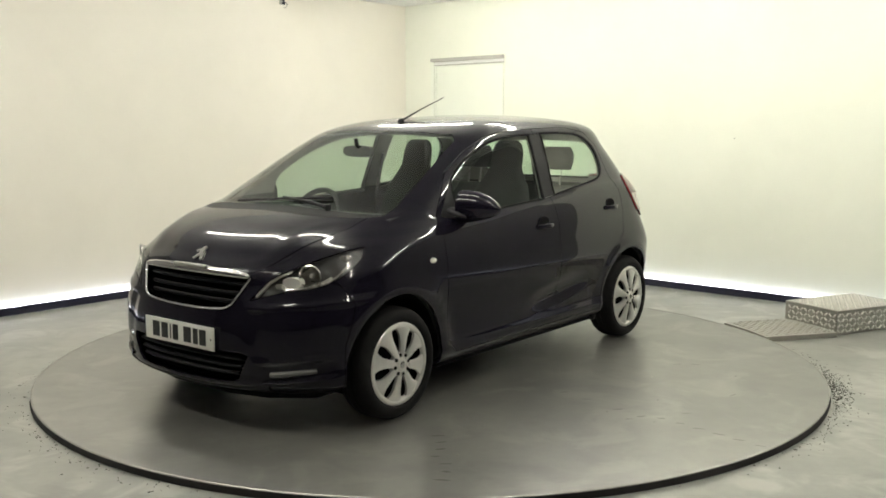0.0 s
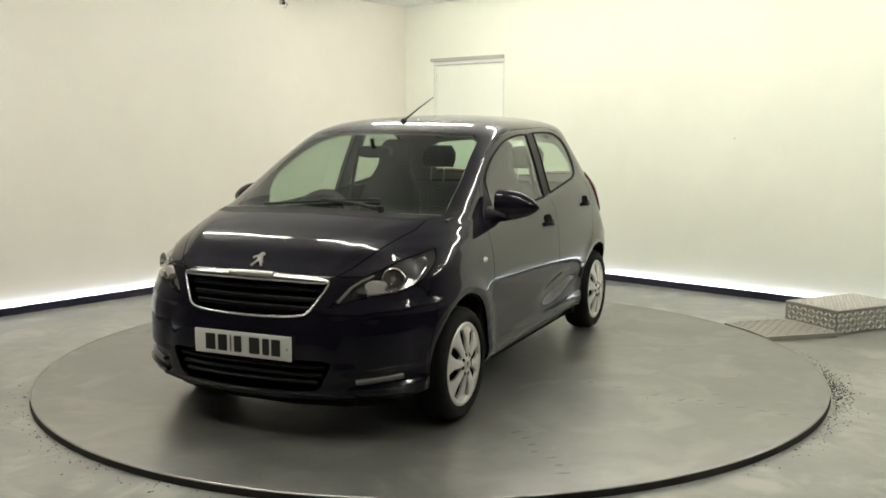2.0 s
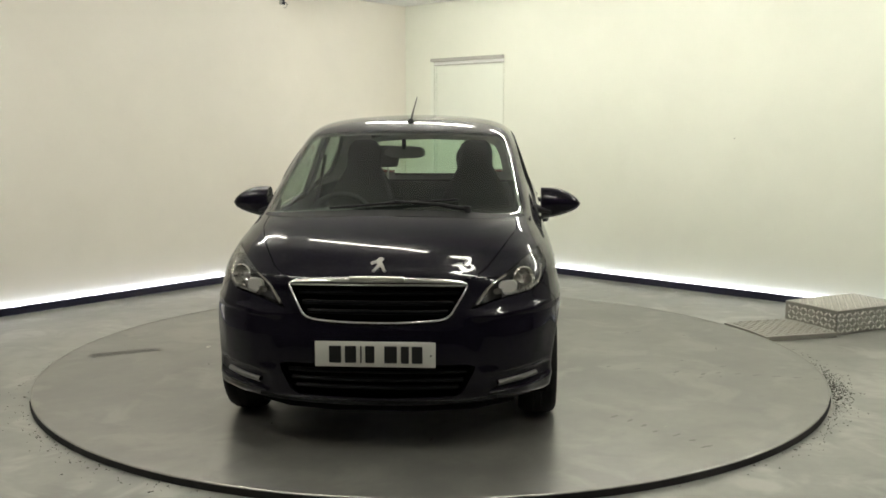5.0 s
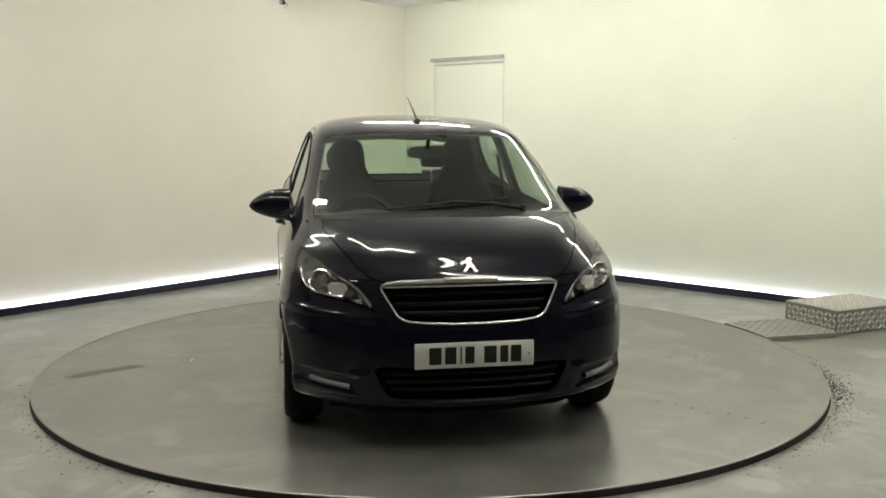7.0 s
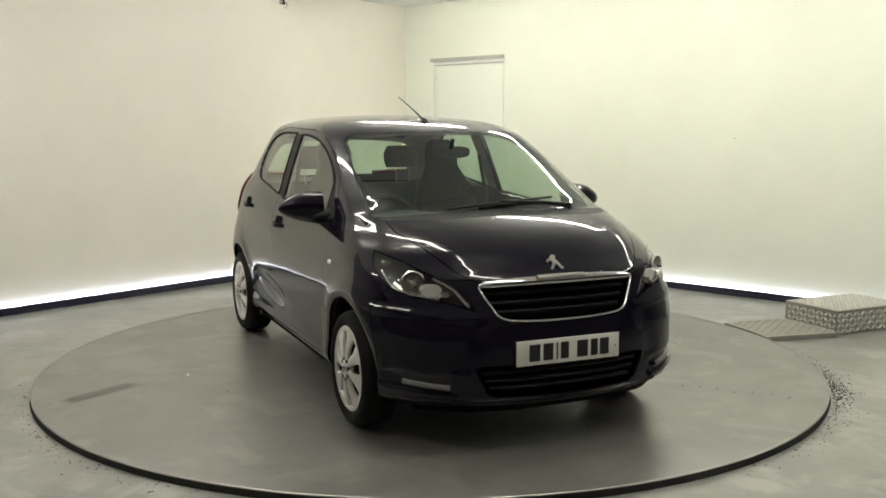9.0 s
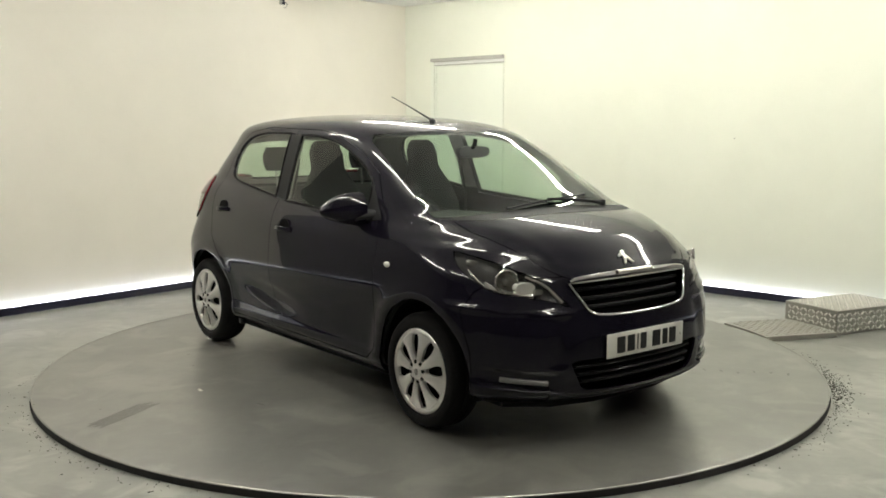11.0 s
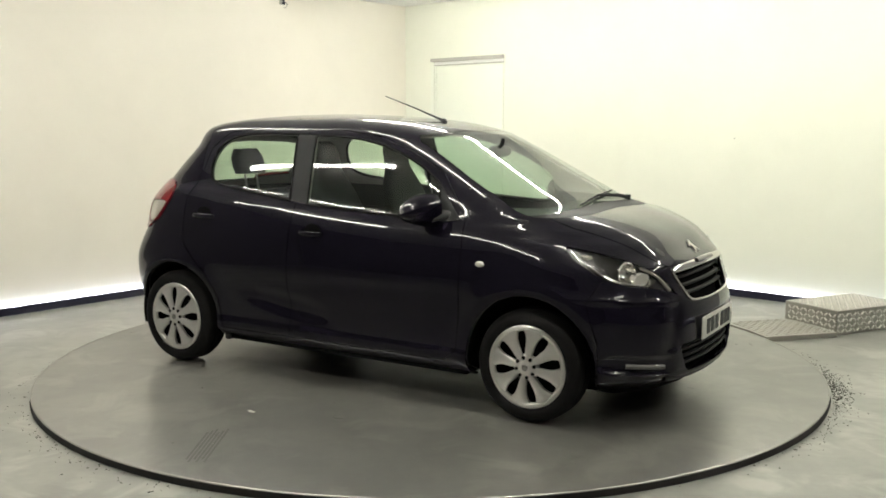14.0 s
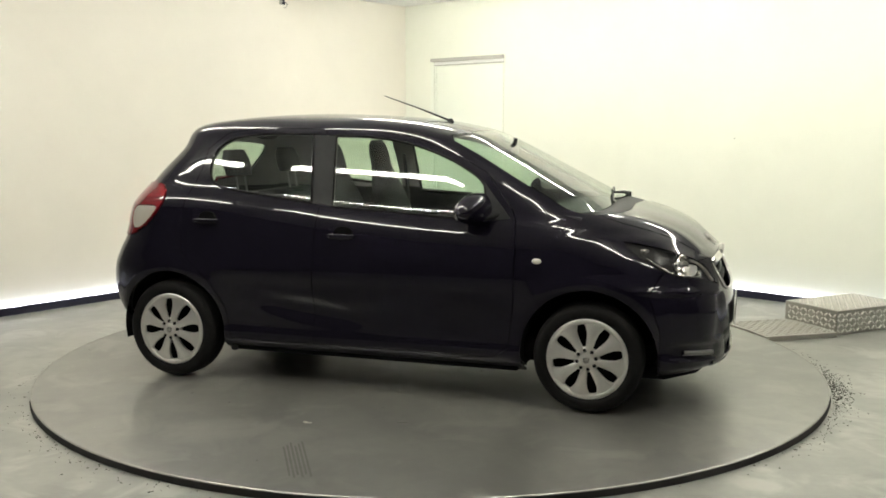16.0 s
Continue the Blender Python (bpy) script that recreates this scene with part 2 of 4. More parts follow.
def room():
    # floor with a round pit under the table
    n = 96
    verts, faces = [], []
    for i in range(n):
        a = 2 * math.pi * i / n
        verts.append(((TABLE_R + 0.004) * math.cos(a), (TABLE_R + 0.004) * math.sin(a), 0))
        verts.append((16 * math.cos(a), 16 * math.sin(a), 0))
    for i in range(n):
        j = (i + 1) % n
        faces.append((2 * i, 2 * i + 1, 2 * j + 1, 2 * j))
    fl = mesh_ob("floor", verts, faces, FLOORM)
    tagged(fl, "grey painted concrete floor with scuffs", "floor", kind="structure")
    # walls
    w = part("wall_right", box_bm(-0.2, -0.2, 0, WHITE_R, 0, CEIL, m=M_R), WALL)
    tagged(w, "plain cream painted showroom wall", "wall", kind="structure")
    w = part("wall_left", box_bm(0, -0.2, 0, WHITE_L, 0, CEIL, m=M_L), WALLWARMLIT)
    tagged(w, "plain cream painted showroom wall", "wall", kind="structure")
    w = part("wall_right_dark", box_bm(WHITE_R, -0.2, 0, LEN_R, 0, CEIL, m=M_R), GREYWALL)
    tagged(w, "plain mid grey wall past the booth", "wall", kind="structure")
    w = part("wall_left_dark", box_bm(WHITE_L, -0.2, 0, LEN_L, 0, CEIL, m=M_L), GREYWALL)
    tagged(w, "plain mid grey wall past the booth", "wall", kind="structure")
    m3 = at_wall(CORNER + DIR_L * LEN_L, ANG_R)
    w = part("wall_near_left", box_bm(-0.2, -0.2, 0, LEN_R + 0.2, 0, CEIL, m=m3), DARKWALL)
    tagged(w, "plain dark grey wall behind the camera", "wall", kind="structure")
    m4 = at_wall(CORNER + DIR_R * LEN_R, ANG_L) @ Matrix.Scale(-1, 4, (0, 1, 0))
    w = part("wall_near_right", box_bm(0, -0.2, 0, LEN_L, 0, CEIL, m=m4), DARKWALL)
    tagged(w, "plain dark grey wall behind the camera", "wall", kind="structure")
    # ceiling
    c = [CORNER - 0.3 * DIR_R - 0.3 * DIR_L, CORNER + DIR_R * (LEN_R + .3) - 0.3 * DIR_L, FAR + 0.3 * DIR_R + 0.3 * DIR_L, CORNER + DIR_L * (LEN_L + .3) - 0.3 * DIR_R]
    ce = mesh_ob("ceiling", [(p.x, p.y, CEIL) for p in c] + [(p.x, p.y, CEIL + 0.1) for p in c],
                 [(0, 3, 2, 1), (4, 5, 6, 7), (0, 1, 5, 4), (1, 2, 6, 5), (2, 3, 7, 6), (3, 0, 4, 7)], CEILM)
    tagged(ce, "white painted ceiling", "ceiling", kind="structure")
    # black light trough along the walls, with the glowing strip behind its board
    for side, m, ln in (("right", M_R, TROUGH_R), ("left", M_L, TROUGH_L)):
        strip_on("baseboard_" + side, m, 0.03, ln, 0.045, 0.058, 0.001, 0.063, BLACKTRIM, 0.002, "black plastic skirting that hides a light strip")
        strip_on("trim_" + side + "_light", m, 0.06, ln, 0.006, 0.018, 0.040, 0.047, LEDM, 0, "glowing cool white light strip behind the skirting")


room()


# ceiling battens in three rows parallel to the wall on the right: the middle of each row's first batten, and how many
BATTEN_LEN, PITCH = 1.55, 1.95
# the fourth batten of the first two rows is an added fill for the right
ROWS = [(-0.13, 2.92, 4), (-2.0, 0.49, 4), (-3.4, -1.21, 2)]


def batten(x, y, bearing, length):
    e = new("ceiling_light")
    e.matrix_world = pose(x, y, CEIL, 0, 0, bearing)
    part("housing", box_bm(-length / 2, -0.06, -0.035, length / 2, 0.06, -0.001, 0.006), METALW, e)
    part("diffuser", box_bm(-length / 2 + 0.02, -0.028, -0.075, length / 2 - 0.02, 0.028, -0.034, 0.012), TUBEM, e, "glowing white diffuser")
    return tagged(e, "long white fluorescent batten on the ceiling", "ceiling light", "ceiling battens")


for x_, y_, n_ in ROWS:
    for i_ in range(n_):
        batten(x_ + DIR_R.x * i_ * PITCH, y_ + DIR_R.y * i_ * PITCH, ANG_R, BATTEN_LEN)


# ---------------------------------------------------------------- car body surface
def smooth_curve(pairs):
    """Monotone cubic through (key, value) pairs, for arrays."""
    k = np.array([p[0] for p in pairs], float)
    v = np.array([p[1] for p in pairs], float)
    h, d = np.diff(k), np.diff(v) / np.diff(k)
    m = np.zeros(len(k))
    m[0], m[-1] = d[0], d[-1]
    for i in range(1, len(k) - 1):
        if d[i - 1] * d[i] > 0:
            w1, w2 = 2 * h[i] + h[i - 1], h[i] + 2 * h[i - 1]
            m[i] = (w1 + w2) / (w1 / d[i - 1] + w2 / d[i])

    def f(q):
        q = np.clip(np.asarray(q, float), k[0], k[-1])
        i = np.clip(np.searchsorted(k, q, side="right") - 1, 0, len(k) - 2)
        t = (q - k[i]) / h[i]
        return ((1 + 2 * t) * (1 - t) ** 2 * v[i] + t * (1 - t) ** 2 * h[i] * m[i] + t * t * (3 - 2 * t) * v[i + 1] + t * t * (t - 1) * h[i] * m[i + 1])
    return f


# For each height: foremost x, where the nose's rounding begins, its squareness, half width, and the same for the tail
NOSE = smooth_curve([(.17, .52), (.195, .615), (.22, .650), (.25, .664), (.30, .670), (.38, .671), (.50, .664), (.60, .637), (.68, .606), (.745, .585), (.80, .528), (.85, .472), (.89, .41),
                     (.93, .315), (.954, .237), (.975, .15), (.988, .085), (1.0, .045), (1.06, -.075), (1.12, -.195), (1.18, -.312), (1.24, -.428), (1.30, -.548), (1.365, -.69), (1.412, -.86), (1.446, -1.07), (1.467, -1.36), (1.476, -1.6)])
NOSE0 = smooth_curve([(.17, .1), (.3, .2), (.5, .16), (.6, .1), (.7, .0), (.76, -.06), (.80, -.14), (.85, -.3), (.89, -.46), (.954, -.545), (1.0, -.605), (1.1, -.735), (1.2, -.87), (1.3, -1.03), (1.40, -1.27), (1.44, -1.44), (1.476, -1.66)])
NOSEN = smooth_curve([(.17, 2.3), (.3, 2.5), (.6, 2.6), (.7, 2.7), (.76, 2.7), (.8, 2.72), (.86, 2.95), (.90, 3.05), (.94, 3.15), (.97, 3.3), (1.0, 3.5), (1.05, 3.55), (1.1, 3.55), (1.2, 3.6), (1.3, 3.6), (1.35, 3.6), (1.40, 3.4), (1.44, 2.9), (1.476, 2.0)])
WIDTH = smooth_curve([(.17, .69), (.20, .745), (.235, .772), (.27, .780), (.33, .775), (.42, .780), (.52, .793), (.62, .803), (.72, .800), (.82, .786), (.88, .770), (.93, .748), (.97, .7235),
                      (1.07, .691), (1.2, .6488), (1.3, .6138), (1.35, .5938), (1.385, .570), (1.41, .538), (1.43, .495), (1.448, .415), (1.462, .30), (1.47, .19), (1.476, .03)])
TAIL = smooth_curve([(.17, -2.48), (.22, -2.55), (.27, -2.66), (.31, -2.78), (.36, -2.85), (.42, -2.88), (.5, -2.89), (.6, -2.875), (.7, -2.835), (.8, -2.785), (.95, -2.755), (1.0, -2.72), (1.1, -2.645), (1.2, -2.545), (1.25, -2.49), (1.30, -2.45), (1.345, -2.44), (1.385, -2.42), (1.415, -2.36), (1.442, -2.18), (1.467, -1.92), (1.476, -1.72)])
TAIL0 = smooth_curve([(.17, -2.3), (.6, -2.35), (.95, -2.25), (1.1, -2.12), (1.3, -2.05), (1.41, -1.9), (1.476, -1.69)])
BELT = smooth_curve([(-2.8, 1.10), (-2.1, 1.068), (-1.67, 1.015), (-1.37, .980), (-.62, .935), (-.2, .93), (.7, .93)])


def half_width(x, z):
    """Half width at (x, z): the shoulder follows the rising belt line; slight taper to the ends."""
    up = np.clip((z - .62) / .25, 0, 1)
    up = up * up * (3 - 2 * up)
    dn = np.clip((1.42 - z) / .46, 0, 1)
    zz = z - (BELT(x) - .955) * up * dn
    taper = 1 - (.012 + .040 * up) * np.clip((-1.3 - x) / 1.3, 0, 1) ** 1.6
    w = WIDTH(zz) * taper
    # shallow scoop in the lower doors
    u, v = (x + 1.50) / .30, (z - .43 + .12 * (x + 1.50)) / .060
    w = w - .018 * np.exp(-(u * u + v * v) ** 1.6)
    for cx, r in ((0.0, .37), (-2.34, .35)):
        d = np.hypot(x - cx, z - .275)
        w = w + .012 * np.exp(-((d - r) / .05) ** 2) * (z > .2)
    return w


def crease(x, y, z):
    """Height of the soft ridge that runs along each side of the bonnet."""
    line = .42 + .16 * np.clip((.53 - x) / .65, 0, 1)
    lo, hi = np.clip((z - .765) / .04, 0, 1), np.clip((.968 - z) / .03, 0, 1)
    return .010 * np.exp(-((np.abs(y) - line) / .060) ** 2) * lo * lo * (3 - 2 * lo) * hi * hi * (3 - 2 * hi) * np.clip((x + .2) / .1, 0, 1)


def soft_box(v, lo, hi, edge):
    """One between lo and hi, falling to zero over the edge's width."""
    t = np.clip(np.minimum(v - lo, hi - v) / edge + .5, 0, 1)
    return t * t * (3 - 2 * t)


def relief(x, y, z):
    """Raised and sunken lines: bonnet ridges, bumper shelf, chin lip and the pockets of the lamp bars."""
    y = np.abs(y)
    fore = np.clip((x - .18) / .10, 0, 1)
    shelf = .007 * np.exp(-((z - .592 - .10 * np.clip(y - .5, 0, 1)) / .016) ** 2) * np.clip((y - .37) / .08, 0, 1)
    lip = .010 * np.exp(-((z - .234) / .014) ** 2)
    pocket = -.016 * soft_box(y, .48, .75, .07) * soft_box(z, .262 + .10 * (y - .5), .335 + .10 * (y - .5), .034)
    flank = -.010 * np.exp(-((y - .44 - .25 * (.56 - z)) / .05) ** 2) * soft_box(z, .36, .57, .05)
    return crease(x, y, z) + fore * (shelf + lip + pocket + flank)


def inside(x, y, z):
    """Below zero inside the body."""
    y = np.abs(y)
    x0, xr0, n = NOSE0(z), TAIL0(z), NOSEN(z)
    w = np.maximum(half_width(x, z), .005)
    a = np.clip((x - x0) / np.maximum(NOSE(z) - x0, .005), 0, 4)
    b = np.clip((xr0 - x) / np.maximum(xr0 - TAIL(z), .005), 0, 4)
    f = (np.maximum(a, 0) ** n + (y / w) ** n) ** (1 / n)
    g = (np.maximum(b, 0) ** 3.8 + (y / w) ** 3.8) ** (1 / 3.8)
    return np.where(x > x0, f, np.where(x < xr0, g, y / w)) - 1 - 1.4 * relief(x, y, z)


def surface_normals(p):
    e = 1e-3
    p = np.asarray(p, float)
    g = np.stack([inside(*(p + d).T) - inside(*(p - d).T) for d in np.eye(3) * e], 1)
    top = p[:, 2] > 1.468
    g[top] = (0, 0, 1)
    return g / np.maximum(np.linalg.norm(g, axis=1), 1e-9)[:, None]


def body_grid():
    """Vertices and quads of the half body at y >= 0."""
    zs = np.concatenate([np.linspace(.17, .37, 22)[:-1], np.linspace(.37, .78, 30)[:-1], np.linspace(.78, 1.0, 34)[:-1], np.linspace(1.0, 1.34, 26)[:-1], 1.476 - .136 * (1 - np.linspace(0, 1, 26)) ** 1.9])
    ph = np.linspace(0, math.pi / 2, 52)
    rows = []
    for z in zs:
        x0, xr0, n = float(NOSE0(z)), float(TAIL0(z)), float(NOSEN(z))
        a, b = float(NOSE(z)) - x0, xr0 - float(TAIL(z))
        r = (np.cos(ph) ** n + np.sin(ph) ** n) ** (-1 / n)
        x1 = x0 + a * r * np.cos(ph)
        y1 = half_width(x1, np.full_like(x1, z)) * r * np.sin(ph)
        x2 = np.linspace(x0, xr0, 46)[1:-1]
        y2 = half_width(x2, np.full_like(x2, z))
        q = ph[::-1][::2]
        r = (np.cos(q) ** 3.8 + np.sin(q) ** 3.8) ** (-1 / 3.8)
        x3 = xr0 - b * r * np.cos(q)
        y3 = half_width(x3, np.full_like(x3, z)) * r * np.sin(q)
        y1[0], y3[-1] = 0, 0
        rows.append(np.stack([np.concatenate([x1, x2, x3]), np.concatenate([y1, y2, y3]), np.full(len(x1) + len(x2) + len(x3), z)], 1))
    g = np.array(rows)
    flat = g.reshape(-1, 3)
    h = relief(*flat.T)
    on = np.abs(h) > 1e-5
    flat[on] += surface_normals(flat[on]) * h[on][:, None]
    return flat.reshape(g.shape)


# ---------------------------------------------------------------- car panels
def circle(cx, cz, r, n=40):
    return [(cx + r * math.cos(2 * math.pi * i / n), cz + r * math.sin(2 * math.pi * i / n)) for i in range(n)]


def nearer(poly, n=3):
    """Rounds a polygon's corners by cutting them, n times over."""
    for _ in range(n):
        out = []
        for i, p in enumerate(poly):
            q = poly[(i + 1) % len(poly)]
            out += [(p[0] * .75 + q[0] * .25, p[1] * .75 + q[1] * .25), (p[0] * .25 + q[0] * .75, p[1] * .25 + q[1] * .75)]
        poly = out
    return poly


SIDE, FRONT = (0, 2), (1, 2)
WIN_F = nearer([(-.545, .930), (-.545, 1.075), (-.565, 1.135), (-.75, 1.240), (-.976, 1.318), (-1.22, 1.350), (-1.40, 1.352), (-1.40, 1.352), (-1.372, .982), (-1.372, .982), (-.9, .955)], 2)
WIN_R = nearer([(-1.495, .998), (-1.495, .998), (-1.535, 1.360), (-1.535, 1.360), (-1.84, 1.364), (-2.03, 1.338), (-2.125, 1.265), (-2.14, 1.15), (-2.095, 1.072), (-1.8, 1.036)], 2)
PILLAR = [(-1.372, .982), (-1.400, 1.352), (-1.535, 1.360), (-1.495, .998)]
DOOR_F = [(-.378, .94), (-.40, .99), (-.545, 1.168), (-.745, 1.272), (-.97, 1.348), (-1.22, 1.382), (-1.462, 1.386), (-1.442, .99), (-1.465, .62), (-1.47, .245), (-.47, .245), (-.40, .30), (-.375, .50), (-.365, .80)]
DOOR_R = [(-1.462, 1.386), (-1.84, 1.396), (-2.06, 1.366), (-2.17, 1.28), (-2.195, 1.15), (-2.255, 1.0), (-2.275, .85), (-2.265, .72), (-2.20, .655), (-2.09, .56), (-2.0, .42), (-1.965, .245), (-1.47, .245), (-1.465, .62), (-1.442, .99)]
WINDSCREEN = [(-.01, 1.003), (.20, 1.0), (.40, .993), (.640, .976), (.637, 1.0), (.622, 1.06), (.606, 1.14), (.573, 1.25), (.550, 1.328), (.51, 1.358), (.25, 1.374), (-.01, 1.378)]
BONNET = [(-.01, .744), (.20, .743), (.375, .738), (.42, .752), (.470, .785), (.526, .846), (.567, .889), (.606, .926), (.608, .966), (.40, .971), (.20, .977), (-.01, .980)]
COWL = [(-.01, .980), (.20, .977), (.40, .971), (.608, .966), (.640, .968), (.640, .976), (.40, .993), (.20, 1.0), (-.01, 1.003)]
HEADLAMP = nearer([(.713, .849), (.711, .848), (.630, .808), (.588, .782), (.490, .724), (.448, .672), (.409, .622), (.407, .618), (.44, .630), (.50, .650), (.565, .664), (.620, .672), (.680, .682), (.728, .718), (.742, .76), (.738, .80)], 2)
GRILLE = [(-.01, .737), (.20, .736), (.375, .730), (.390, .722), (.388, .708), (.330, .612), (.312, .592), (.285, .580), (.15, .568), (-.01, .564)]
INTAKE = [(-.01, .386), (.395, .386), (.425, .376), (.415, .345), (.375, .268), (.34, .248), (-.01, .240)]
BUMPER = [(.345, .10), (.345, .42), (.29, .60), (.335, .69), (.42, .748), (.80, .748), (.80, .10)]
TAILLAMP = nearer([(-2.385, 1.0), (-2.41, 1.07), (-2.47, 1.085), (-2.70, 1.07), (-2.82, .95), (-2.82, .78), (-2.62, .785), (-2.56, .82), (-2.50, .85), (-2.435, .92)], 1)
TAILCLEAR = nearer([(-2.43, .960), (-2.50, .962), (-2.60, .957), (-2.63, .90), (-2.61, .838), (-2.57, .828), (-2.508, .862), (-2.445, .93)], 1)
REARGLASS = nearer([(-.01, 1.045), (-.01, 1.045), (.52, 1.045), (.55, 1.07), (.50, 1.27), (.42, 1.30), (-.01, 1.312), (-.01, 1.312)], 1)
# name, outline, view, where it applies
REGIONS = [
    ("arch", circle(0, .275, .338), SIDE, lambda c: c.y > .45),
    ("arch", circle(-2.34, .275, .328), SIDE, lambda c: c.y > .45),
    ("window_front", WIN_F, SIDE, lambda c: c.y > .45 and c.x < -.3),
    ("window_rear", WIN_R, SIDE, lambda c: c.y > .45),
    ("pillar", PILLAR, SIDE, lambda c: c.y > .45),
    ("windscreen", WINDSCREEN, FRONT, lambda c: c.x > -.97),
    ("cowl", COWL, FRONT, lambda c: c.x > -.4),
    ("bonnet", BONNET, FRONT, lambda c: c.x > -.4),
    ("headlamp", HEADLAMP, FRONT, lambda c: c.x > .02),
    ("grille", GRILLE, FRONT, lambda c: c.x > .4),
    ("intake", INTAKE, FRONT, lambda c: c.x > .4),
    ("tail_clear", TAILCLEAR, SIDE, lambda c: c.y > .3 and c.x < -2.3),
    ("tail", TAILLAMP, SIDE, lambda c: c.y > .3 and c.x < -2.3),
    ("rear_glass", REARGLASS, FRONT, lambda c: c.x < -2.3),
    ("bumper", BUMPER, SIDE, lambda c: c.x > .2),
    ("door_front", DOOR_F, SIDE, lambda c: c.y > .45),
    ("door_rear", DOOR_R, SIDE, lambda c: c.y > .45),
]


def in_poly(p, poly):
    x, y = p
    hit = False
    for i in range(len(poly)):
        (x1, y1), (x2, y2) = poly[i], poly[i - 1]
        if (y1 > y) != (y2 > y) and x < (x2 - x1) * (y - y1) / (y2 - y1) + x1:
            hit = not hit
    return hit


def cut_body():
    """Half body cut along all outlines; lists of faces by region."""
    g = body_grid()
    nz, ns = g.shape[:2]
    bm = bmesh.new()
    vs = [[bm.verts.new(p) for p in row] for row in g]
    for i in range(nz - 1):
        for j in range(ns - 1):
            q = (vs[i][j], vs[i][j + 1], vs[i + 1][j + 1], vs[i + 1][j])
            if len({v.co.to_tuple(5) for v in q}) == 4:
                bm.faces.new(q)
    done = []
    for name, poly, (a, b), where in REGIONS:
        lo = (min(p[0] for p in poly) - .01, min(p[1] for p in poly) - .01)
        hi = (max(p[0] for p in poly) + .01, max(p[1] for p in poly) + .01)
        cands = [f for f in bm.faces if where(f.calc_center_median())]
        cands = [f for f in cands if any(lo[0] < v.co[a] < hi[0] and lo[1] < v.co[b] < hi[1] for v in f.verts)]
        for i, p in enumerate(poly):
            q = poly[(i + 1) % len(poly)]
            if math.hypot(q[0] - p[0], q[1] - p[1]) < 1e-6 or (p[0] < 0 and q[0] < 0 and (a, b) == FRONT):
                continue
            x0, x1, z0, z1 = min(p[0], q[0]) - .004, max(p[0], q[0]) + .004, min(p[1], q[1]) - .004, max(p[1], q[1]) + .004
            sel = []
            for f in cands:
                us, ws = [v.co[a] for v in f.verts], [v.co[b] for v in f.verts]
                if max(us) >= x0 and min(us) <= x1 and max(ws) >= z0 and min(ws) <= z1:
                    sel.append(f)
            if not sel:
                continue
            no, co = Vector((0, 0, 0)), Vector((0, 0, 0))
            no[a], no[b] = q[1] - p[1], -(q[0] - p[0])
            co[a], co[b] = p[0], p[1]
            geom = sel + list({e for f in sel for e in f.edges}) + list({v for f in sel for v in f.verts})
            res = bmesh.ops.bisect_plane(bm, geom=geom, dist=1e-5, plane_co=co, plane_no=no)
            old = set(cands)
            cands += [f for f in res["geom"] if isinstance(f, bmesh.types.BMFace) and f not in old]
        done.append((name, poly, (a, b), where))
    groups = {}
    for f in bm.faces:
        c = f.calc_center_median()
        kind = "body"
        for name, poly, (a, b), where in done:
            if where(c) and in_poly((c[a], c[b]), poly):
                kind = name
                break
        groups.setdefault(kind, []).append(f)
    for v in bm.verts:
        if abs(v.co.y) < 2e-4:
            v.co.y = 0
    bm.verts.index_update()
    bm.faces.index_update()
    return bm, groups


def panel_data(faces, whole, gap=.0022, depth=.014, lift=0.0):
    """Vertices, faces and normals of a panel with a small gap round it and a lip turned inwards."""
    idx, verts, polys = {}, [], []
    for f in faces:
        for v in f.verts:
            if v not in idx:
                idx[v] = len(verts)
                verts.append(v.co.copy())
    nn = surface_normals(np.array([tuple(v) for v in verts]))
    count, owner = {}, {}
    for f in faces:
        polys.append([idx[v] for v in f.verts])
        for e in f.edges:
            count[e] = count.get(e, 0) + 1
            owner[e] = f
    rim = [e for e, k in count.items() if k == 1 and not (whole and all(v.co.y == 0 for v in e.verts))]
    push = {}
    for e in rim:
        f = owner[e]
        d = (e.verts[1].co - e.verts[0].co).normalized()
        n = Vector(nn[idx[e.verts[0]]])
        s = d.cross(n)
        if (f.calc_center_median() - e.verts[0].co).dot(s) < 0:
            s = -s
        for v in e.verts:
            push[v] = push.get(v, Vector((0, 0, 0))) + s
    for v, s in push.items():
        if s.length > 1e-6:
            s = s.normalized()
            if v.co.y == 0 and whole:
                s.y = 0
            verts[idx[v]] = verts[idx[v]] + s * gap
    verts = [v + Vector(n) * lift for v, n in zip(verts, nn)]
    normals = [Vector(n) for n in nn]
    for e in rim:
        f = owner[e]
        i, j = (idx[v] for v in e.verts)
        loop = [idx[v] for v in f.verts]
        if loop[(loop.index(i) + 1) % len(loop)] != j:
            i, j = j, i
        k = len(verts)
        out = [-(push[v].normalized() if push[v].length > 1e-6 else Vector((0, 0, 1))) for v in e.verts]
        verts += [verts[i].copy(), verts[j].copy(), verts[j] - normals[j] * depth, verts[i] - normals[i] * depth]
        normals += [out[0], out[0], out[0], out[0]]
        polys.append([k + 1, k, k + 3, k + 2])
    return verts, polys, normals


def flip(data):
    v, f, n = data
    return [Vector((p.x, -p.y, p.z)) for p in v], [q[::-1] for q in f], [Vector((p.x, -p.y, p.z)) for p in n]


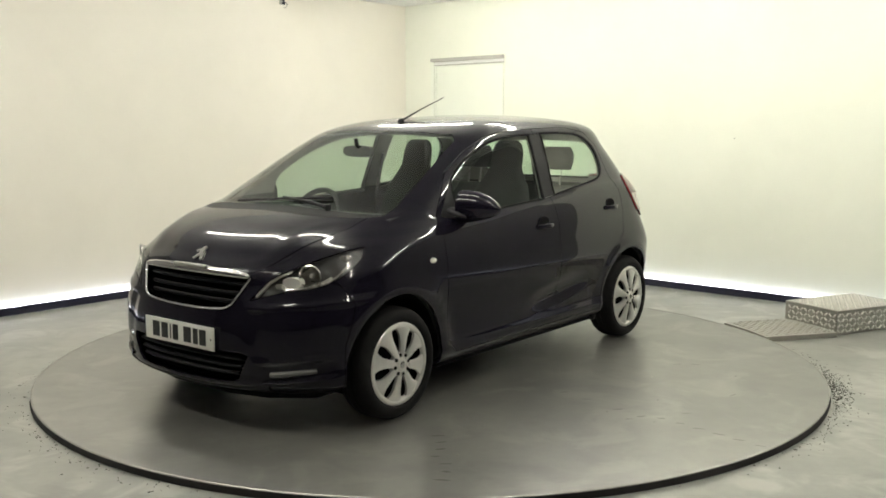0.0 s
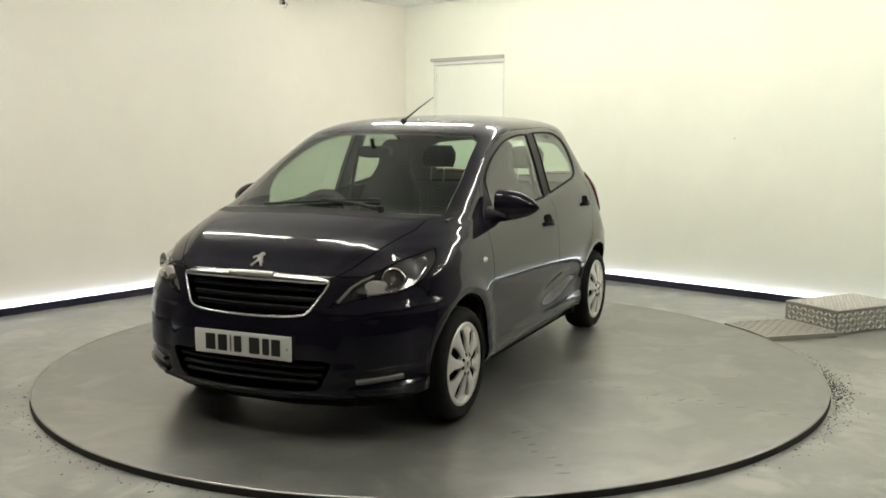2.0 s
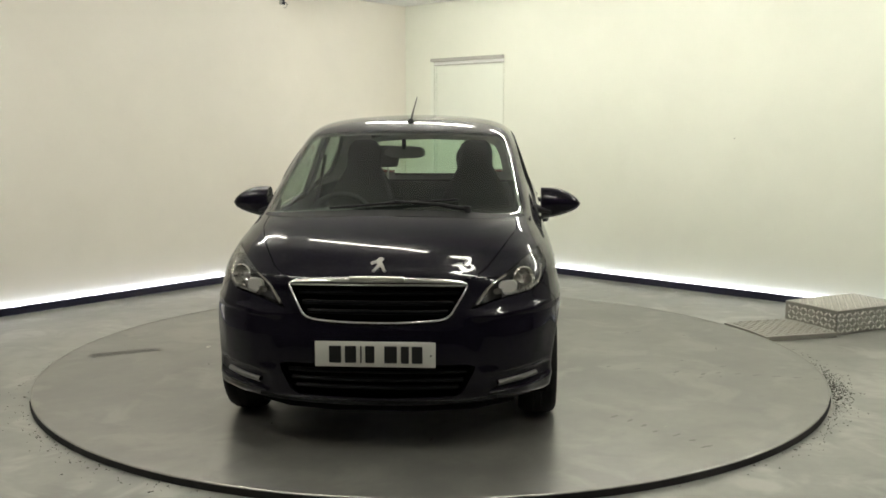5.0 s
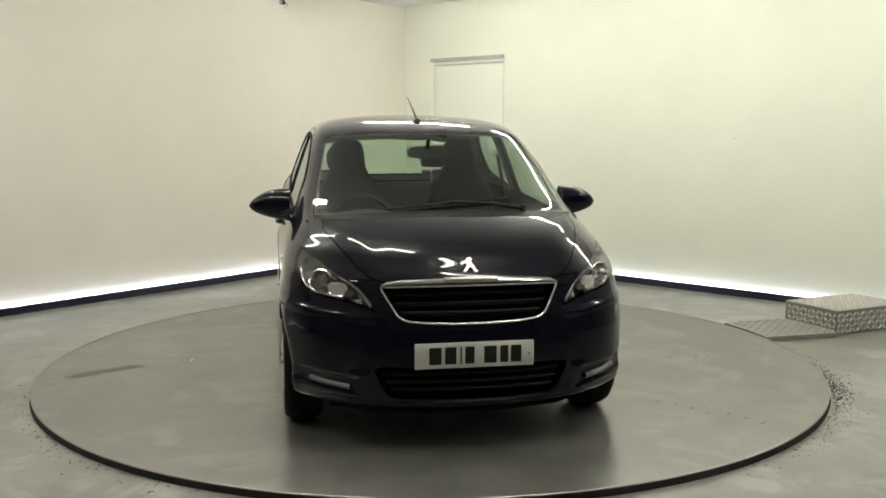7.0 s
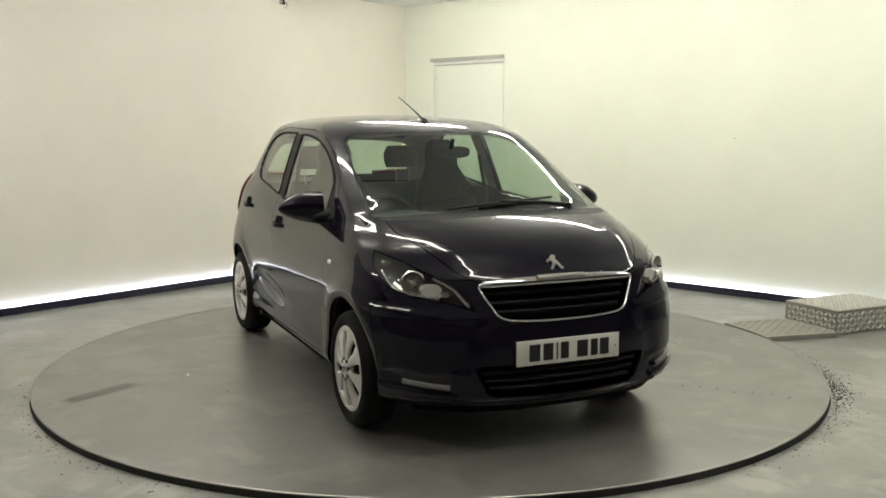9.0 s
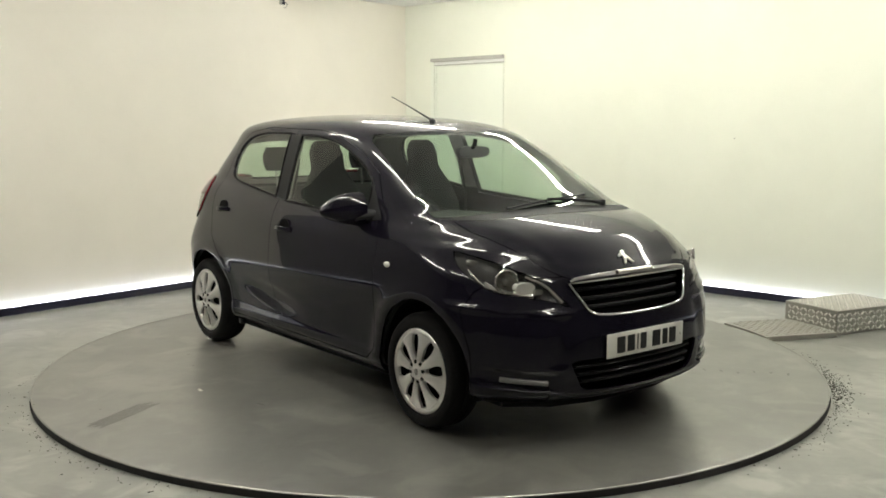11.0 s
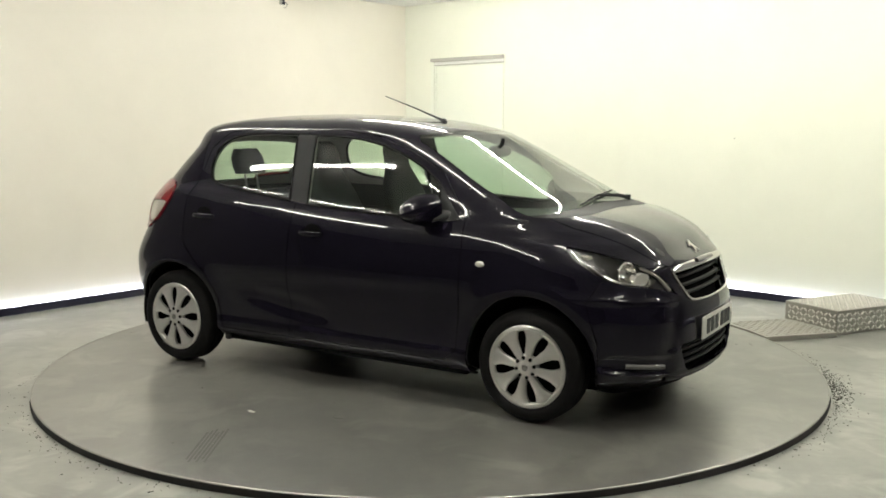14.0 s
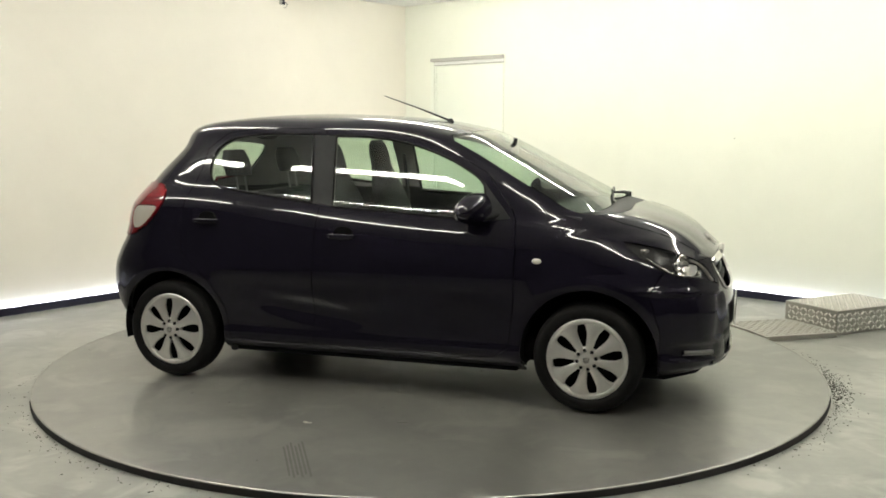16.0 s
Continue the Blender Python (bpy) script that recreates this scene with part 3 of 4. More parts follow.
def both(data):
    v, f, n = data
    v2, f2, n2 = flip(data)
    same = {i: i for i, p in enumerate(v) if p.y == 0}
    out_v, out_n, remap = list(v), list(n), {}
    for i in range(len(v2)):
        if i in same:
            remap[i] = i
            out_n[i] = Vector((n[i].x, 0, n[i].z)).normalized() if abs(n[i].x) + abs(n[i].z) > 1e-6 else n[i]
        else:
            remap[i] = len(out_v)
            out_v.append(v2[i])
            out_n.append(n2[i])
    return out_v, f + [[remap[i] for i in q] for q in f2], out_n


def panel(name, data, material, parent, label=""):
    return mesh_ob(name, data[0], data[1], material, parent, label, True, data[2])


def x_at(y, z):
    """Foremost x of the body at (y, z)."""
    a, b = -1.0, .72
    for _ in range(40):
        m = (a + b) / 2
        if float(inside(np.array([m]), np.array([y]), np.array([z]))[0]) < 0:
            a = m
        else:
            b = m
    return a


def y_at(x, z):
    """Half width of the body at (x, z), with the nose's and tail's rounding."""
    a, b = 0.0, .95
    for _ in range(40):
        m = (a + b) / 2
        if float(inside(np.array([x]), np.array([m]), np.array([z]))[0]) < 0:
            a = m
        else:
            b = m
    return a


def on_front(y, z, lift=0.0):
    p = Vector((x_at(y, z), y, z))
    n = Vector(surface_normals(np.array([tuple(p)]))[0])
    return p + n * lift


def lining(groups, cover, offset, material, name, parent, keep=lambda c: True):
    """A dark inner skin a little inside the panels."""
    idx, verts, polys = {}, [], []
    for k in cover:
        for f in groups.get(k, []):
            if not keep(f.calc_center_median()):
                continue
            for v in f.verts:
                if v not in idx:
                    idx[v] = len(verts)
                    verts.append(v.co.copy())
            polys.append([idx[v] for v in f.verts][::-1])
    nn = surface_normals(np.array([tuple(v) for v in verts]))
    v1 = [v - Vector(n) * offset for v, n in zip(verts, nn)]
    for i, v in enumerate(verts):
        if v.y == 0:
            v1[i].y = 0
    v2, f2, _ = flip((v1, polys, [Vector((0, 0, 1))] * len(v1)))
    k = len(v1)
    return mesh_ob(name, v1 + v2, polys + [[i + k for i in q] for q in f2], material, parent, "", True)


# ---------------------------------------------------------------- car details
def wheel(parent, x, side, turn):
    w = new("wheel")
    w.parent = parent
    w.matrix_local = pose(x, side * .712, .2735, 0, turn, 0 if side > 0 else 180)
    tyre = lathe([(.195, .070), (.205, .083), (.222, .090), (.243, .089), (.258, .080), (.266, .066), (.2705, .058), (.2705, .052), (.2735, .045), (.274, .022), (.270, .020), (.270, .016), (.274, .014),
                  (.274, -.014), (.270, -.016), (.270, -.020), (.274, -.022), (.2735, -.045), (.266, -.066), (.258, -.08), (.243, -.089), (.2, -.07)], 64, "y")
    part("tyre", tyre, RUBBER, w, smooth=True, angle=50)
    part("rim", lathe([(.0, .010), (.16, .012), (.19, .03), (.196, .070), (.199, .072), (.199, -.07)], 48, "y"), WELL, w, "dark steel rim behind the trim", smooth=True)
    # trim: outer ring, hub disc, eight broad spokes
    ring = lathe([(.172, .066), (.175, .079), (.186, .0855), (.199, .083), (.206, .074), (.205, .062)], 64, "y")
    part("trim_ring", ring, SILVER, w, smooth=True, angle=60)
    for i in range(8):
        bm = bmesh.new()
        a = 2 * math.pi * (i + .5) / 8
        rows = []
        for k in range(7):
            r = .052 + (.180 - .052) * k / 6
            gap = (.005, .009, .015, .020, .0225, .018, .003)[k]
            half = math.pi * r / 8 - gap
            hgt = .094 - .016 * (k / 6) ** 2
            row = []
            for u, dz in ((-1.0, -.014), (-.94, -.002), (-.5, .0030), (0, .0050), (.5, .0030), (.94, -.002), (1.0, -.014)):
                row.append(bm.verts.new((r * math.cos(a) - u * half * math.sin(a), hgt + dz, r * math.sin(a) + u * half * math.cos(a))))
            rows.append(row)
        for p, q in zip(rows, rows[1:]):
            for k in range(6):
                bm.faces.new((p[k], p[k + 1], q[k + 1], q[k]))
        part("spoke", bm, SILVER, w, smooth=True, angle=50)
    part("hub", lathe([(.0, .101), (.026, .100), (.032, .097), (.034, .094), (.036, .097), (.050, .096), (.062, .088), (.064, .07)], 40, "y"), SILVER, w, smooth=True, angle=40)
    for i in range(8):
        a = 2 * math.pi * i / 8
        bm = lathe([(.0, .0), (.0085, .0), (.0098, -.004), (.0098, -.012)], 12, "y")
        bm.transform(Matrix.Translation((.047 * math.cos(a), .0985, .047 * math.sin(a))))
        part("bolt_cap", bm, GLOSSBLACK, w)
    bm = lathe([(.0, .0), (.012, .0), (.016, -.002)], 16, "y")
    bm.transform(Matrix.Translation((0, .1035, 0)))
    part("centre_badge", bm, CHROME, w)
    part("brake_disc", lathe([(.03, .0), (.12, .0), (.12, -.02), (.03, -.02)], 40, "y", True), SATIN, w)
    return w


def loft(sections, cap=True):
    """Rings of equal length joined into one skin."""
    bm = bmesh.new()
    rings = [[bm.verts.new(p) for p in s] for s in sections]
    n = len(rings[0])
    for a, b in zip(rings, rings[1:]):
        for k in range(n):
            bm.faces.new((a[k], a[(k + 1) % n], b[(k + 1) % n], b[k]))
    if cap:
        bm.faces.new(rings[0][::-1])
        bm.faces.new(rings[-1])
    return bm


def oval(c, ru, rv, u, v, n=20, power=2.6):
    out = []
    for i in range(n):
        a = 2 * math.pi * i / n
        ca, sa = math.cos(a), math.sin(a)
        r = (abs(ca) ** power + abs(sa) ** power) ** (-1 / power)
        out.append(Vector(c) + Vector(u) * (ru * r * ca) + Vector(v) * (rv * r * sa))
    return out


def mirror_housing(door, s):
    """Wing mirror: rounded tapered shell, glass towards the rear, foot on the door's corner."""
    secs = []
    for k in range(13):
        t = k / 12
        y = .745 + .215 * t
        grow = math.sin(math.pi * min(1, .30 + .70 * (1 - t) ** .6) / 2) if t > 0 else 1
        close = (1 - t ** 3.2) ** .5
        ru = (.052 + .016 * (1 - t)) * close * .95 + .004
        rv = (.070 + .012 * (1 - t)) * close * grow + .004
        secs.append(oval((-.565 - .035 * t, s * y, .988 - .006 * t + .008 * math.sin(3 * t)), ru, rv, (1, 0, 0), (0, 0, 1), 24, 2.4))
    m = part("wing_mirror", loft(secs), PAINT, door, "dark glossy wing mirror shell", True, 60)
    g = loft([oval((-.628, s * .842, .985), .074, .050, (0, 1, 0), (0, 0, 1), 24, 3), oval((-.637, s * .842, .985), .072, .048, (0, 1, 0), (0, 0, 1), 24, 3)])
    part("mirror_glass", g, CHROME, door, "mirror glass")
    foot = loft([oval((-.50, s * .700, .968), .060, .030, (1, 0, 0), (0, 0, 1), 16), oval((-.525, s * .735, .960), .05, .020, (1, 0, 0), (0, 0, 1), 16), oval((-.55, s * .80, .945), .035, .014, (1, 0, 0), (0, 0, 1), 16)])
    part("mirror_foot", foot, PLASTIC, door, smooth=True)
    sail = [(-.405, .945), (-.542, .925), (-.542, 1.07), (-.553, 1.118)]
    bm = bmesh.new()
    vs = [bm.verts.new((x, s * (y_at(x, z) + .003), z)) for x, z in sail]
    bm.faces.new(vs)
    r = bmesh.ops.extrude_face_region(bm, geom=bm.faces[:])
    for v in r["geom"]:
        if isinstance(v, bmesh.types.BMVert):
            v.co.y -= s * .012
    part("mirror_sail", bm, PLASTIC, door)


def door_handle(door, x, z, s):
    y = y_at(x, z)
    # shade of the handle's recess, drawn as a black oval disc on the door
    cup = loft([oval((x + .012, s * (y - .004), z + .002), .058, .050, (1, 0, 0), (0, 0, 1), 24, 2.2), oval((x + .012, s * (y + .0025), z + .002), .055, .047, (1, 0, 0), (0, 0, 1), 24, 2.2)])
    part("handle_cup_shade", cup, WELL, door, "black disc for the shade in the recess behind the handle", True)
    secs = []
    for k in range(11):
        t = k / 10
        u = x - .080 + .16 * t
        bow = math.sin(math.pi * t)
        secs.append(oval((u, s * (y_at(u, z) + .002 + .026 * bow ** .5), z - .002), .007 + .002 * bow, .011 + .004 * bow, (0, 1, 0), (0, 0, 1), 12))
    part("door_handle", loft(secs), PAINT, door, "", True, 60)


def repeater(parent, s):
    x, z = -.256, .746
    y = y_at(x, z)
    part("side_repeater", loft([oval((x, s * (y - .004), z), .026, .015, (1, 0, 0), (0, 0, 1), 20, 2), oval((x, s * (y + .004), z), .023, .013, (1, 0, 0), (0, 0, 1), 20, 2),
                                oval((x, s * (y + .009), z), .012, .007, (1, 0, 0), (0, 0, 1), 20, 2)]), AMBERCLEAR, parent, "clear oval side repeater lamp", True, 50)


def band_on_front(points, width, thick, lift, closed=False):
    """A flat moulding that follows the nose along (y, z) points; width one number or one for each point."""
    n = len(points)
    P = [on_front(y, z, lift) for y, z in points]
    W = width if isinstance(width, list) else [width] * n
    bm = bmesh.new()
    rings = []
    for i, p in enumerate(P):
        a, b = (P[(i - 1) % n], P[(i + 1) % n]) if closed else (P[max(i - 1, 0)], P[min(i + 1, n - 1)])
        d = (b - a).normalized()
        nn = Vector(surface_normals(np.array([tuple(p)]))[0])
        u = d.cross(nn).normalized()
        w = W[i] / 2
        rings.append([bm.verts.new(p + u * c * w + nn * h * thick) for c, h in ((-1, -.6), (-1, .25), (-.7, .8), (0, 1), (.7, .8), (1, .25), (1, -.6))])
    for a, b in list(zip(rings, rings[1:])) + ([(rings[-1], rings[0])] if closed else []):
        for k in range(6):
            bm.faces.new((a[k], a[k + 1], b[k + 1], b[k]))
    return bm


def mirrored(half):
    """(y, z) points from the middle outwards, made to run from side to side."""
    return [(-y, z) for y, z in half[::-1] if y > 0] + list(half)


def front_details(car, bumper, bonnet):
    # chrome surround of the grille: broad band above, thin line at the sides and below
    top = [(.0, .735), (.1, .735), (.2, .734), (.3, .731), (.36, .727), (.385, .722)]
    part("grille_surround", band_on_front(mirrored(top), [.014 + .026 * math.sin(math.pi * i / 10) ** .4 for i in range(11)], .010, .003), CHROME, bumper, "polished chrome band over the grille", True, 70)
    low = [(.0, .566), (.1, .567), (.2, .571), (.27, .577), (.30, .585), (.322, .600), (.345, .637), (.37, .678), (.387, .710), (.388, .722)]
    part("grille_surround", band_on_front(mirrored(low), .011, .008, .003), CHROME, bumper, "thin chrome line round the grille", True, 70)
    # the plain plate in the middle of the band
    part("grille_plate", band_on_front(mirrored([(.0, .744), (.05, .744), (.105, .743), (.118, .743)]), .026, .014, .008), SATIN, bumper, "satin metal strip", True, 70)
    # slats
    for z, half in ((.693, .36), (.655, .335), (.617, .31)):
        pts = mirrored([(half * k / 6, z) for k in range(7)])
        part("grille_slat", band_on_front(pts, .018, .012, -.032), SLATM, bumper, "", True, 50)
    for z, half in ((.352, .395), (.315, .38), (.278, .36)):
        pts = mirrored([(half * k / 6, z) for k in range(7)])
        part("intake_slat", band_on_front(pts, .016, .012, -.030), SLATM, bumper, "", True, 50)
    # chin below the intake
    part("chin_lip", band_on_front(mirrored([(.0, .214), (.15, .215), (.3, .219), (.42, .224), (.52, .232)]), .030, .012, -.002), PLASTIC, bumper, "", True, 50)
    for s in (1, -1):
        pts = [(s * (.525 + .165 * k / 6), .294 + .020 * k / 6) for k in range(7)]
        part("running_lamp", band_on_front(pts, .022, .010, .004), LAMPBAR, bumper, "slim pale lamp bar in the bumper's corner", True, 60)
        pts = [(s * (.49 + .235 * k / 8), .251 + .006 * math.sin(k / 8 * 3) + .024 * (k / 8) ** 2) for k in range(9)]
        part("corner_blade", band_on_front(pts, .014, .012, .001), PAINT, bumper, "", True, 60)
    # emblem: a plain upright chrome shape in raised strokes
    base = on_front(0, .798, .002)
    n = Vector(surface_normals(np.array([[x_at(0, .798), 0, .798]]))[0])
    up = (Vector((0, 0, 1)) - n * n.z).normalized()
    shape = [(-.036, .010), (-.026, .020), (-.010, .024), (-.004, .038), (.010, .042), (.022, .034), (.016, .026), (.012, .020), (.018, .004), (.026, -.008), (.028, -.024), (.038, -.034), (.026, -.040), (.018, -.028), (.012, -.012), (.004, -.010), (-.006, -.024), (-.018, -.040), (-.028, -.036), (-.016, -.018), (-.006, .0), (-.010, .012), (-.022, .008), (-.030, .002)]
    em = prism_bm(shape, 0, .007)
    em.transform(Matrix.Translation(base) @ Matrix((Vector((0, 1, 0)), up, n)).transposed().to_4x4())
    part("emblem", em, SATIN, bonnet, "raised metal emblem", True, 30)
    # number plate with plain bars for its characters
    zc, xc = .436, .6785
    me = part("number_plate", box_bm(xc - .008, -.26, zc - .0555, xc, .26, zc + .0555, .004), PLATEM, bumper, "white number plate with black bars", True)
    for lo, hi in ((.111, .228), (.243, .352), (.370, .397), (.412, .503), (.570, .690), (.706, .788), (.796, .900)):
        part("plate_bar", box_bm(xc - .001, -.256 + .52 * lo, zc - .037, xc + .0015, -.264 + .52 * hi, zc + .037, .003), INK, me)
    part("plate_dot", box_bm(xc - .001, .236, zc - .006, xc + .0012, .243, zc + .001, .001), INK, me)


def headlamp(car, groups, s):
    data = panel_data(groups["headlamp"], False, .0015, .012)
    lamp = panel("headlamp", data if s > 0 else flip(data), LENS, car, "clear headlamp with chrome reflectors and dark housing")
    # housing: the same outline set back
    idx, verts, polys = {}, [], []
    for f in groups["headlamp"]:
        for v in f.verts:
            if v not in idx:
                idx[v] = len(verts)
                verts.append(v.co.copy())
        polys.append([idx[v] for v in f.verts])
    cy, cz = .59, .72
    vv = []
    for v in verts:
        d = min(1, math.hypot(v.y - cy, (v.z - cz) * 1.3) / .13)
        vv.append(Vector((v.x - .020 - .050 * (1 - d * d), (v.y - .012), v.z)))
    d2 = (vv, polys, [Vector((0, 0, 1))] * len(vv))
    if s < 0:
        d2 = flip(d2)
    mesh_ob("lamp_housing", d2[0], d2[1], LAMPHOUSE, lamp, "dark grey lamp housing", True)

    def front(y, z, back):
        return Vector((x_at(y, z) - back, s * y, z))
    # main round reflector with bezel and bulb shield
    ax = Matrix.Translation(front(.632, .733, .016)) @ Matrix.Rotation(radians(-28 * -s), 4, "Z") @ Matrix.Rotation(radians(-90), 4, "Z")
    bowl = lathe([(.010, -.040), (.028, -.036), (.041, -.018), (.047, .006), (.051, .012), (.054, .006)], 32, "y")
    bowl.transform(ax)
    part("reflector", bowl, LAMPCHROME, lamp, "round chrome reflector", True, 50)
    bulb = lathe([(.0, -.006), (.008, -.010), (.011, -.020), (.011, -.038)], 20, "y")
    bulb.transform(ax)
    part("bulb_shield", bulb, SATIN, lamp, smooth=True)
    # inner reflector block and outer turn lamp
    for y, z, ru, rv, m_ in ((.566, .702, .046, .027, REFLECTOR), (.520, .686, .022, .014, LAMPTRIM), (.690, .800, .020, .016, LAMPTRIM)):
        b = loft([oval(front(y, z, .045), ru, rv, (.45, -s * .9, 0), (0, 0, 1), 20, 3), oval(front(y, z, .022), ru * .9, rv * .9, (.45, -s * .9, 0), (0, 0, 1), 20, 3)])
        part("reflector", b, m_, lamp, "small bright reflector", True, 50)
    wing = [(s * y, z) for y, z in ((.712, .728), (.690, .704), (.650, .690), (.600, .683), (.55, .676))]
    part("reflector_wing", band_on_front(wing, .030, .006, -.032), CHROME, lamp, "chrome tray below the reflectors", True, 60)
    # bright light guides along the top edge and along the lower edge
    def guide(pts, w):
        half = [(s * y, z) for y, z in pts]
        return band_on_front(half, w, .008, -.014)
    part("light_guide", guide([(.560, .760), (.520, .735), (.484, .708), (.456, .672), (.434, .643)], [.006, .008, .012, .016, .014]), CLEARLENS, lamp, "pale curved light guide", True, 60)
    part("light_guide", guide([(.724, .780), (.722, .74), (.706, .708), (.67, .691), (.61, .680), (.56, .673), (.545, .682), (.54, .70)], .008), LAMPTRIM, lamp, "chrome line along the lamp's lower edge", True, 60)


def wiper_set(car):
    def glass_pt(y, z, lift):
        return on_front(y, z, lift)
    for y0, y1, za, zb, piv in ((.32, -.30, 1.036, .997, (.37, .994)),):
        n = 14
        pts = [glass_pt(y0 + (y1 - y0) * k / n, za + (zb - za) * k / n + .004 * math.sin(math.pi * k / n), .012) for k in range(n + 1)]
        w = part("wiper", tube_bm(pts, .006, 8), PLASTIC, car, "black wiper blade and arm")
        mid = glass_pt((y0 + y1) / 2, (za + zb) / 2 + .004, .022)
        root = glass_pt(piv[0], piv[1], .012)
        part("wiper_arm", tube_bm([root, root.lerp(mid, .35) + Vector((.006, 0, .008)), mid], [.012, .010, .006], 8), PLASTIC, w)
        part("wiper_pivot", tube_bm([root - Vector((0, 0, .02)), root + Vector((0, 0, .016))], .016, 12), PLASTIC, w)


def seat(car, y, x):
    base = loft([oval((x, y, .50), .25, .235, (1, 0, 0), (0, 1, 0), 28, 4), oval((x, y, .60), .26, .24, (1, 0, 0), (0, 1, 0), 28, 4), oval((x, y, .635), .23, .20, (1, 0, 0), (0, 1, 0), 28, 4)])
    st = part("front_seat", base, CLOTH, car, "dark grey cloth seat", True, 60)
    secs = []
    for z, hw, th, dx in ((.60, .20, .06, 0), (.75, .225, .07, -.04), (.92, .215, .065, -.085), (1.03, .180, .058, -.12), (1.10, .135, .05, -.14), (1.15, .108, .045, -.155), (1.24, .108, .042, -.175), (1.29, .092, .035, -.185), (1.315, .06, .02, -.19)):
        secs.append(oval((x - .20 + dx, y, z), th, hw, (1, 0, 0), (0, 1, 0), 28, 3.2))
    part("backrest", loft(secs), CLOTH, st, "", True, 60)


def cabin(car):
    # floor pan and tub
    part("floor_pan", box_bm(-2.55, -.66, .22, .45, .66, .34, .02), WELL, car)
    # dashboard
    secs = []
    for k in range(21):
        y = -.68 + 1.36 * k / 20
        hood = .035 * math.exp(-((y + .36) / .16) ** 2)
        e = .04 * (abs(y) / .68) ** 4
        secs.append([Vector((x - e * 2, y, z)) for x, z in ((.02, .60), (.02, .955), (-.10, .972), (-.22, .962 + hood * .6), (-.34, .945 + hood), (-.43, .905 + hood * .8), (-.45, .82), (-.40, .70), (-.34, .60))])
    part("dashboard", loft(secs), CABIN, car, "dark grey dashboard", True, 40)
    # steering wheel on the right-hand side
    sw = lathe([(.185 + .016 * math.cos(a), .016 * math.sin(a)) for a in [2 * math.pi * i / 10 for i in range(10)]], 36, "z", True)
    sw.transform(pose(-.57, -.36, .862, 0, 62, 0))
    w = part("steering_wheel", sw, PLASTIC, car, "black steering wheel", True)
    hub = loft([oval((0, 0, -.03), .07, .055, (1, 0, 0), (0, 1, 0), 20), oval((0, 0, .02), .06, .045, (1, 0, 0), (0, 1, 0), 20)])
    hub.transform(pose(-.57, -.36, .862, 0, 62, 0))
    part("wheel_hub", hub, PLASTIC, w, smooth=True)
    for a in (0, 180, 270):
        bm = box_bm(.04, -.02, -.012, .18, .02, .004, .005)
        bm.transform(pose(-.57, -.36, .862, 0, 62, 0) @ pose(0, 0, 0, 0, 0, a + 90))
        part("wheel_spoke", bm, PLASTIC, w)
    part("steering_column", tube_bm([(-.55, -.36, .90), (-.30, -.36, .82)], .04, 14), PLASTIC, w)
    for y in (.36, -.36):
        seat(car, y, -1.16)
    # rear bench
    secs = []
    for z, th, dx, hw in ((.50, .12, .0, .60), (.62, .10, -.02, .62), (.80, .075, -.06, .62), (.95, .065, -.10, .60), (1.01, .045, -.115, .57)):
        secs.append(oval((-2.02 + dx, 0, z), th, hw, (1, 0, 0), (0, 1, 0), 40, 6))
    bench = part("rear_seat", loft(secs), CLOTH, car, "dark grey rear bench", True, 60)
    part("seat_cushion", box_bm(-2.05, -.60, .45, -1.62, .60, .60, .05, 3), CLOTH, bench, smooth=True)
    for y in (.33, -.33):
        hr = [oval((-2.145 - .012 * k, y, 1.115 + .05 * k), .042 * (1 if k < 3 else .8), (.115, .128, .125, .09)[k], (1, 0, 0), (0, 1, 0), 24, 3) for k in range(4)]
        h = part("headrest", loft(hr), CLOTH, bench, "", True, 60)
        for d in (-.05, .05):
            part("headrest_post", tube_bm([(-2.12, y + d, .98), (-2.145, y + d, 1.13)], .006, 8), SATIN, bench)
    # interior mirror
    rm = loft([oval((-.585, 0, 1.262), .112, .034, (0, 1, 0), (0, 0, 1), 24, 3.4), oval((-.560, 0, 1.264), .105, .030, (0, 1, 0), (0, 0, 1), 24, 3.4)])
    m = part("interior_mirror", rm, PLASTIC, car, "black interior mirror", True, 50)
    part("mirror_stalk", tube_bm([(-.565, 0, 1.28), (-.555, 0, 1.335)], .012, 8), PLASTIC, m)
    # belts on the centre pillars
    for s in (1, -1):
        part("seat_belt", tube_bm([(-1.45, s * .598, 1.22), (-1.44, s * .65, .95), (-1.42, s * .63, .60)], .012, 6), PLASTIC, car)


